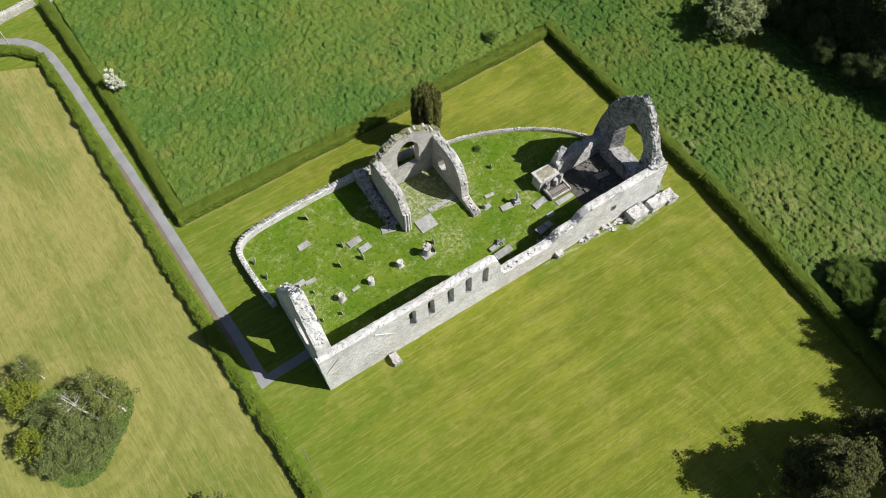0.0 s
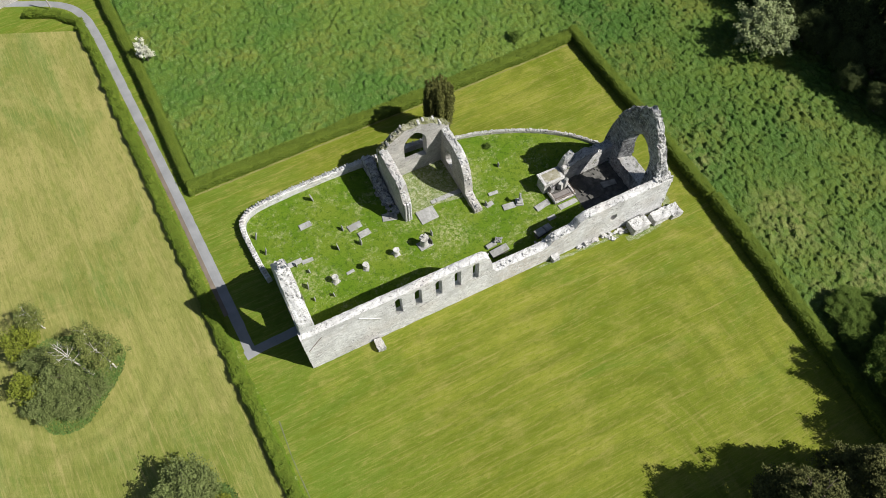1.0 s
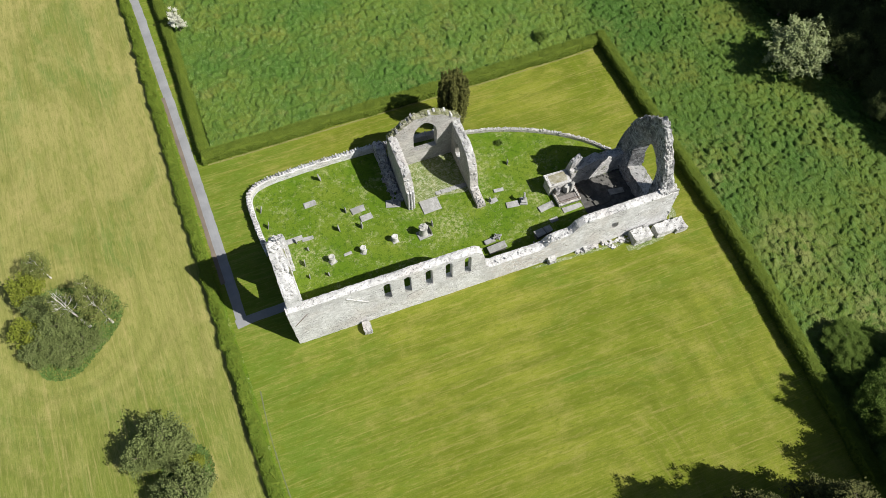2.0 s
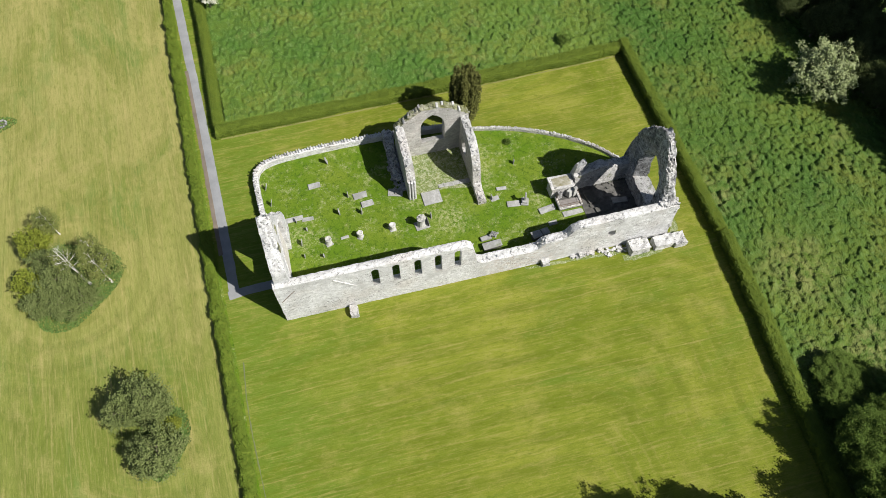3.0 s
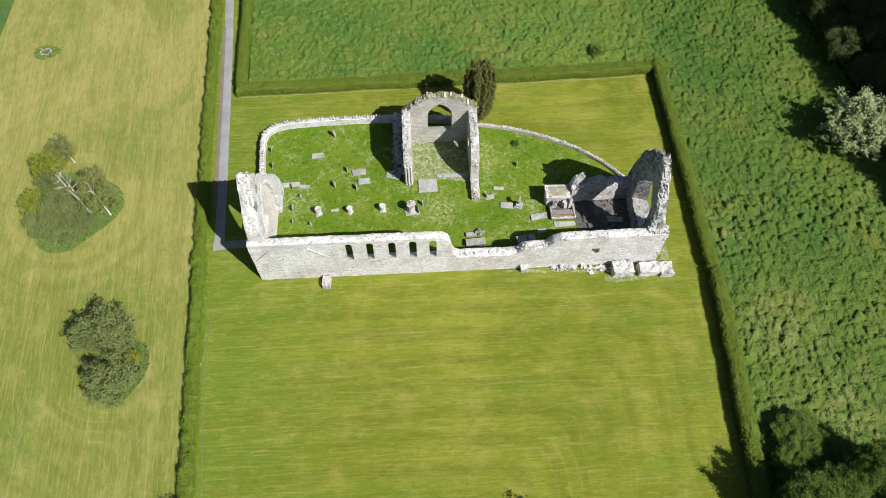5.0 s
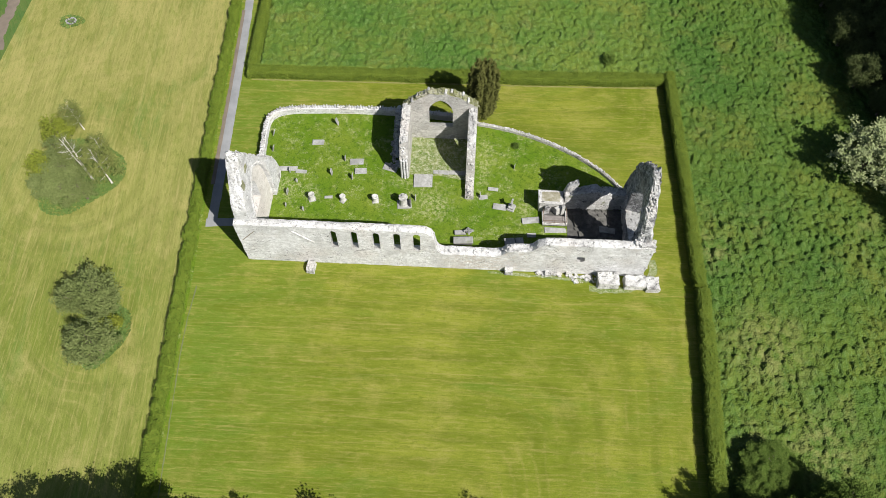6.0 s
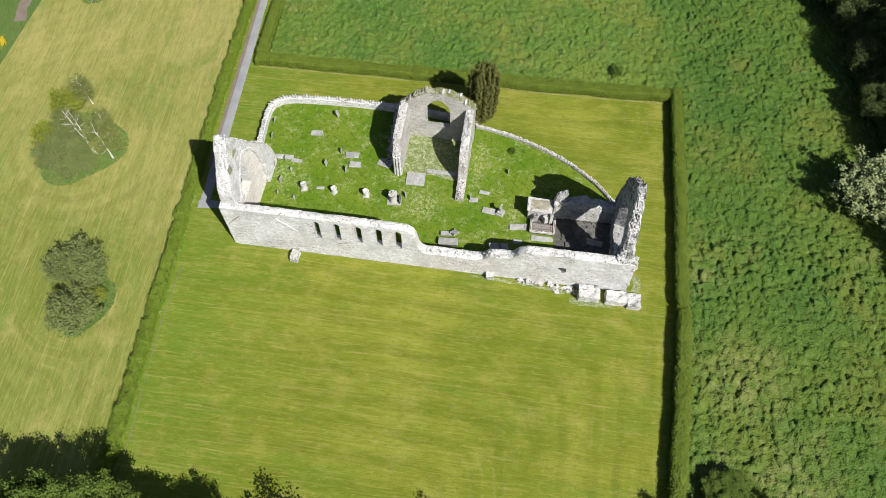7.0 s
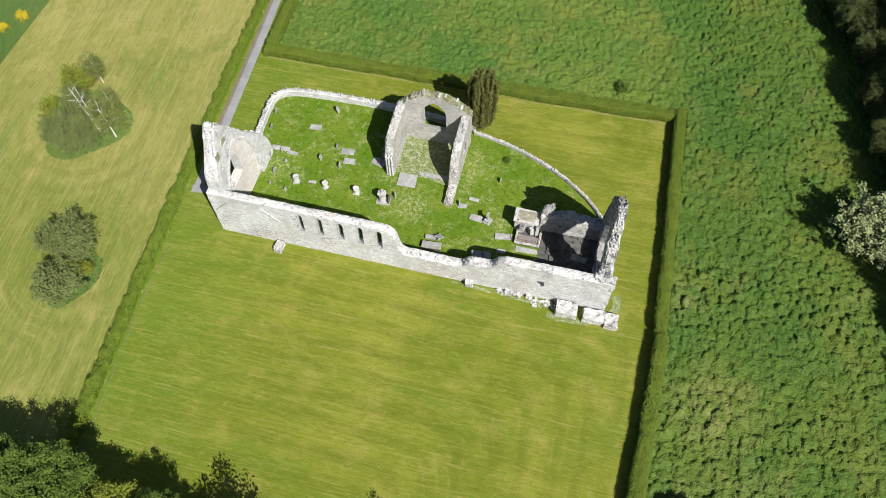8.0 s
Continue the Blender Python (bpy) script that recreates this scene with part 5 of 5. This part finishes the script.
    ledger(42.6, 5.6, 2.2, 0.9, 4, 0.2, DARK_SLAB, "dark grave slab on the chancel floor")
    ledger(45.2, 6.4, 2.0, 0.9, -6, 0.22, SLAB, "pale tilted grave slab on the chancel floor")
    ledger(41.4, 7.6, 0.9, 1.8, 8, 0.3, DARK_SLAB, "dark grave slab on the chancel floor")
    ledger(35.4, 7.4, 2.3, 0.85, 8, 0.16)
    ledger(38.6, 6.1, 2.9, 0.8, 3, 0.1)


def south_side():
    """Stubs and tomb blocks that stand out along the south wall's foot."""
    random.seed(82)
    for x, y, w, d, h, name, label in ((8.1, -0.95, 0.95, 1.5, 0.8, "buttress_stub", "worn buttress stub at the wall foot"),
                                       (32.6, -0.2, 1.0, 0.9, 0.9, "buttress_stub", "worn buttress stub at the wall foot"),
                                       (37.5, -0.2, 0.8, 0.8, 0.6, "foundation_stone", "squared foundation stone at the wall foot"),
                                       (39.9, -0.1, 0.5, 0.5, 0.5, "foundation_stone", "squared foundation stone at the wall foot"),
                                       (44.7, -1.05, 2.5, 1.7, 1.25, "tomb_block", "rough stone tomb block against the wall"),
                                       (48.0, -1.15, 2.6, 1.5, 1.05, "tomb_block", "long rough stone tomb block by the east corner"),
                                       (50.1, -1.3, 1.6, 1.75, 0.95, "tomb_block", "rough stone tomb block past the east corner")):
        bm = bmesh.new()
        add_box(bm, (-w / 2, -d / 2, -0.2), (w / 2, d / 2, h), 0, 0.0)
        bmesh.ops.subdivide_edges(bm, edges=bm.edges, cuts=3, use_grid_fill=True)
        for v in bm.verts:
            v.co = shake(shake(v.co, 0.13, 1.5, x), 0.07, 4.0, x)
        ob = tagged(part(name, bm, STONE_TOP), label, "stone block")
        ob.matrix_basis = pose(x, y, 0, 0, 0, rnd(-3, 3))
    bm = bmesh.new()
    for _ in range(90):
        x = rnd(36, 44)
        s = rnd(0.12, 0.45)
        add_rock(bm, (x, rnd(-1.3, -0.05) * (0.3 + 0.7 * (x > 40)), -0.03), (s, s * rnd(0.6, 1.1), s * 0.7), rnd(0, 3))
    tagged(part("fallen_stones", bm, STONE_TOP), "fallen rubble stones along the wall foot", "rubble", kind="stuff")
    bm = bmesh.new()
    for _ in range(80):
        s = rnd(0.15, 0.5)
        add_rock(bm, (rnd(16.6, 18.0), rnd(14.6, 20), 0), (s, s * rnd(0.6, 1.1), s * 0.8), rnd(0, 3))
    for _ in range(60):
        s = rnd(0.15, 0.45)
        add_rock(bm, (rnd(31.5, 36), rnd(1.6, 3.2), 0), (s, s * rnd(0.6, 1.1), s * 0.8), rnd(0, 3))
    tagged(part("fallen_stones", bm, STONE_EAST), "fallen rubble stones in the shade of the walls", "rubble", kind="stuff")


MOSSY = stone_paint("mossy_slab", (0.44, 0.43, 0.38), (0.22, 0.20, 0.12), (0.13, 0.12, 0.06), 0.6, 1.4, 0.5, 0.2)
monument()
standing_cross()
fallen_cross()
railed_tomb()
south_side()
for x, y, s, turn in ((6.7, 9.3, 1.0, 20), (10.8, 9.3, 0.95, 60), (15.05, 9.5, 1.0, 100)):
    pedestal(x, y, s, turn)
for x, y, w, d, turn in ((6.2, 18.6, 1.65, 0.8, 4), (11.9, 15.6, 1.85, 0.95, 5), (12.6, 14.1, 1.6, 0.85, 5), (8.8, 9.7, 1.1, 0.45, 6), (2.7, 14.0, 2.6, 0.7, 3), (4.6, 13.6, 1.4, 0.6, 0), (16.6, 14.9, 1.9, 1.2, -15),
                      (21.1, 12.9, 2.5, 2.0, 3), (30.5, 12.0, 1.3, 0.5, -5), (31.4, 9.3, 1.8, 0.9, -5), (29.2, 10.7, 1.2, 0.6, 8), (35.5, 5.2, 1.1, 0.6, 0), (13.4, 2.2, 3.4, 0.8, 2)):
    ledger(x, y, w, d, turn)
for x, y, w, h, turn, lean in ((8.6, 22.0, 0.7, 1.15, 80, -12), (10.3, 15.9, 0.7, 0.8, 85, 4), (8.8, 13.5, 0.75, 0.95, 80, -6), (11.6, 12.9, 0.75, 0.95, 84, 5), (4.3, 12.0, 0.5, 0.55, 80, -8), (3.3, 10.1, 0.8, 0.9, 75, 6),
                               (3.4, 8.1, 0.5, 0.6, 80, 5), (5.8, 7.6, 0.5, 0.6, 80, -6), (20.3, 10.0, 0.6, 0.9, 85, 0), (28.8, 10.8, 0.7, 0.7, 85, 0), (33.3, 15.7, 0.6, 0.7, 70, 4), (1.9, 12.3, 0.6, 1.0, 85, 5), (-0.2, 19.7, 0.6, 1.1, 75, 18), (0.2, 17.0, 0.6, 1.1, 75, 14), (3.1, 13.6, 0.6, 0.7, 85, 0)):
    headstone(x, y, 0.85 * w, 1.05 * h, 0.10, turn + 8, lean)


def respond():
    """Clustered shafts on the end of the transept wall, where an arch once sprang."""
    root = tagged(new("arch_respond"), "clustered pale stone shafts of a lost arch", "column")
    for k, x in enumerate((18.3, 18.65, 19.0)):
        bm = bmesh.new()
        add_tube(bm, (x, 13.35 - 0.12 * (k == 1), 0), (x, 13.35 - 0.12 * (k == 1), 3.9), 0.15, 0.15, 10)
        part("shaft", bm, STONE, root)


respond()


def kerb():
    bm = bmesh.new()
    for i in range(6):
        add_box(bm, (22.4 + i * 0.73, 14.1 + rnd(-0.05, 0.05), 0), (23.1 + i * 0.73, 14.7 + rnd(-0.05, 0.05), 0.24 + rnd(-0.04, 0.04)), 0.03, 0.02)
    tagged(part("stone_kerb", bm, SLAB), "low kerb of squared stones across the transept", "kerb", kind="structure")


kerb()


def field_well():
    """A low ring of pale stones round a dark sunken pit in the meadow."""
    random.seed(91)
    root = tagged(new("stone_well"), "small sunken well ringed with pale stones in rank grass", "well")
    bm = bmesh.new()
    lathe(bm, [(0.75, 0.02), (0.75, 0.10), (0.55, 0.12), (0.50, 0.03)], n=14, uneven=0.05)
    part("pit", bm, FLAGS, root, "dark shallow pit")
    meshes = []
    for k in range(3):
        b = bmesh.new()
        add_rock(b, (0, 0, 0), (0.28 + 0.05 * k, 0.2, 0.14 + 0.04 * k))
        meshes.append(from_bm(b, SLAB))
    for i in range(11):
        a = 2 * math.pi * i / 11 + rnd(-0.1, 0.1)
        stone = hang("rim_stone", meshes[i % 3], None, root)
        stone.location = (0.72 * math.cos(a), 0.58 * math.sin(a), 0.02)
        stone.rotation_euler = (0, 0, a + math.pi / 2 + rnd(-0.3, 0.3))
    root.matrix_basis = pose(-35.3, 40.1, 0, 0, 0, 15)


field_well()


def gate_post():
    bm = bmesh.new()
    add_tube(bm, (0, 0, -0.2), (0.05, 0, 4.2), 0.11, 0.09, 8)
    ob = tagged(part("timber_pole", bm, TIMBER), "pale timber pole beside the path", "pole")
    ob.matrix_basis = pose(-15.1, 74.6, 0)


gate_post()


def dark_box():
    root = tagged(new("litter_bin"), "small dark slate-grey box beside the golden shrubs", "box")
    bm = bmesh.new()
    add_box(bm, (-0.5, -0.4, -0.05), (0.5, 0.4, 0.8), 0.03)
    part("body", bm, DARK_SLAB, root)
    bm = bmesh.new()
    add_box(bm, (-0.55, -0.45, 0.8), (0.55, 0.45, 0.88), 0.02)
    part("lid", bm, DARK_SLAB, root)
    root.matrix_basis = pose(-30.4, 16.8, 0, 0, 0, 20)


dark_box()
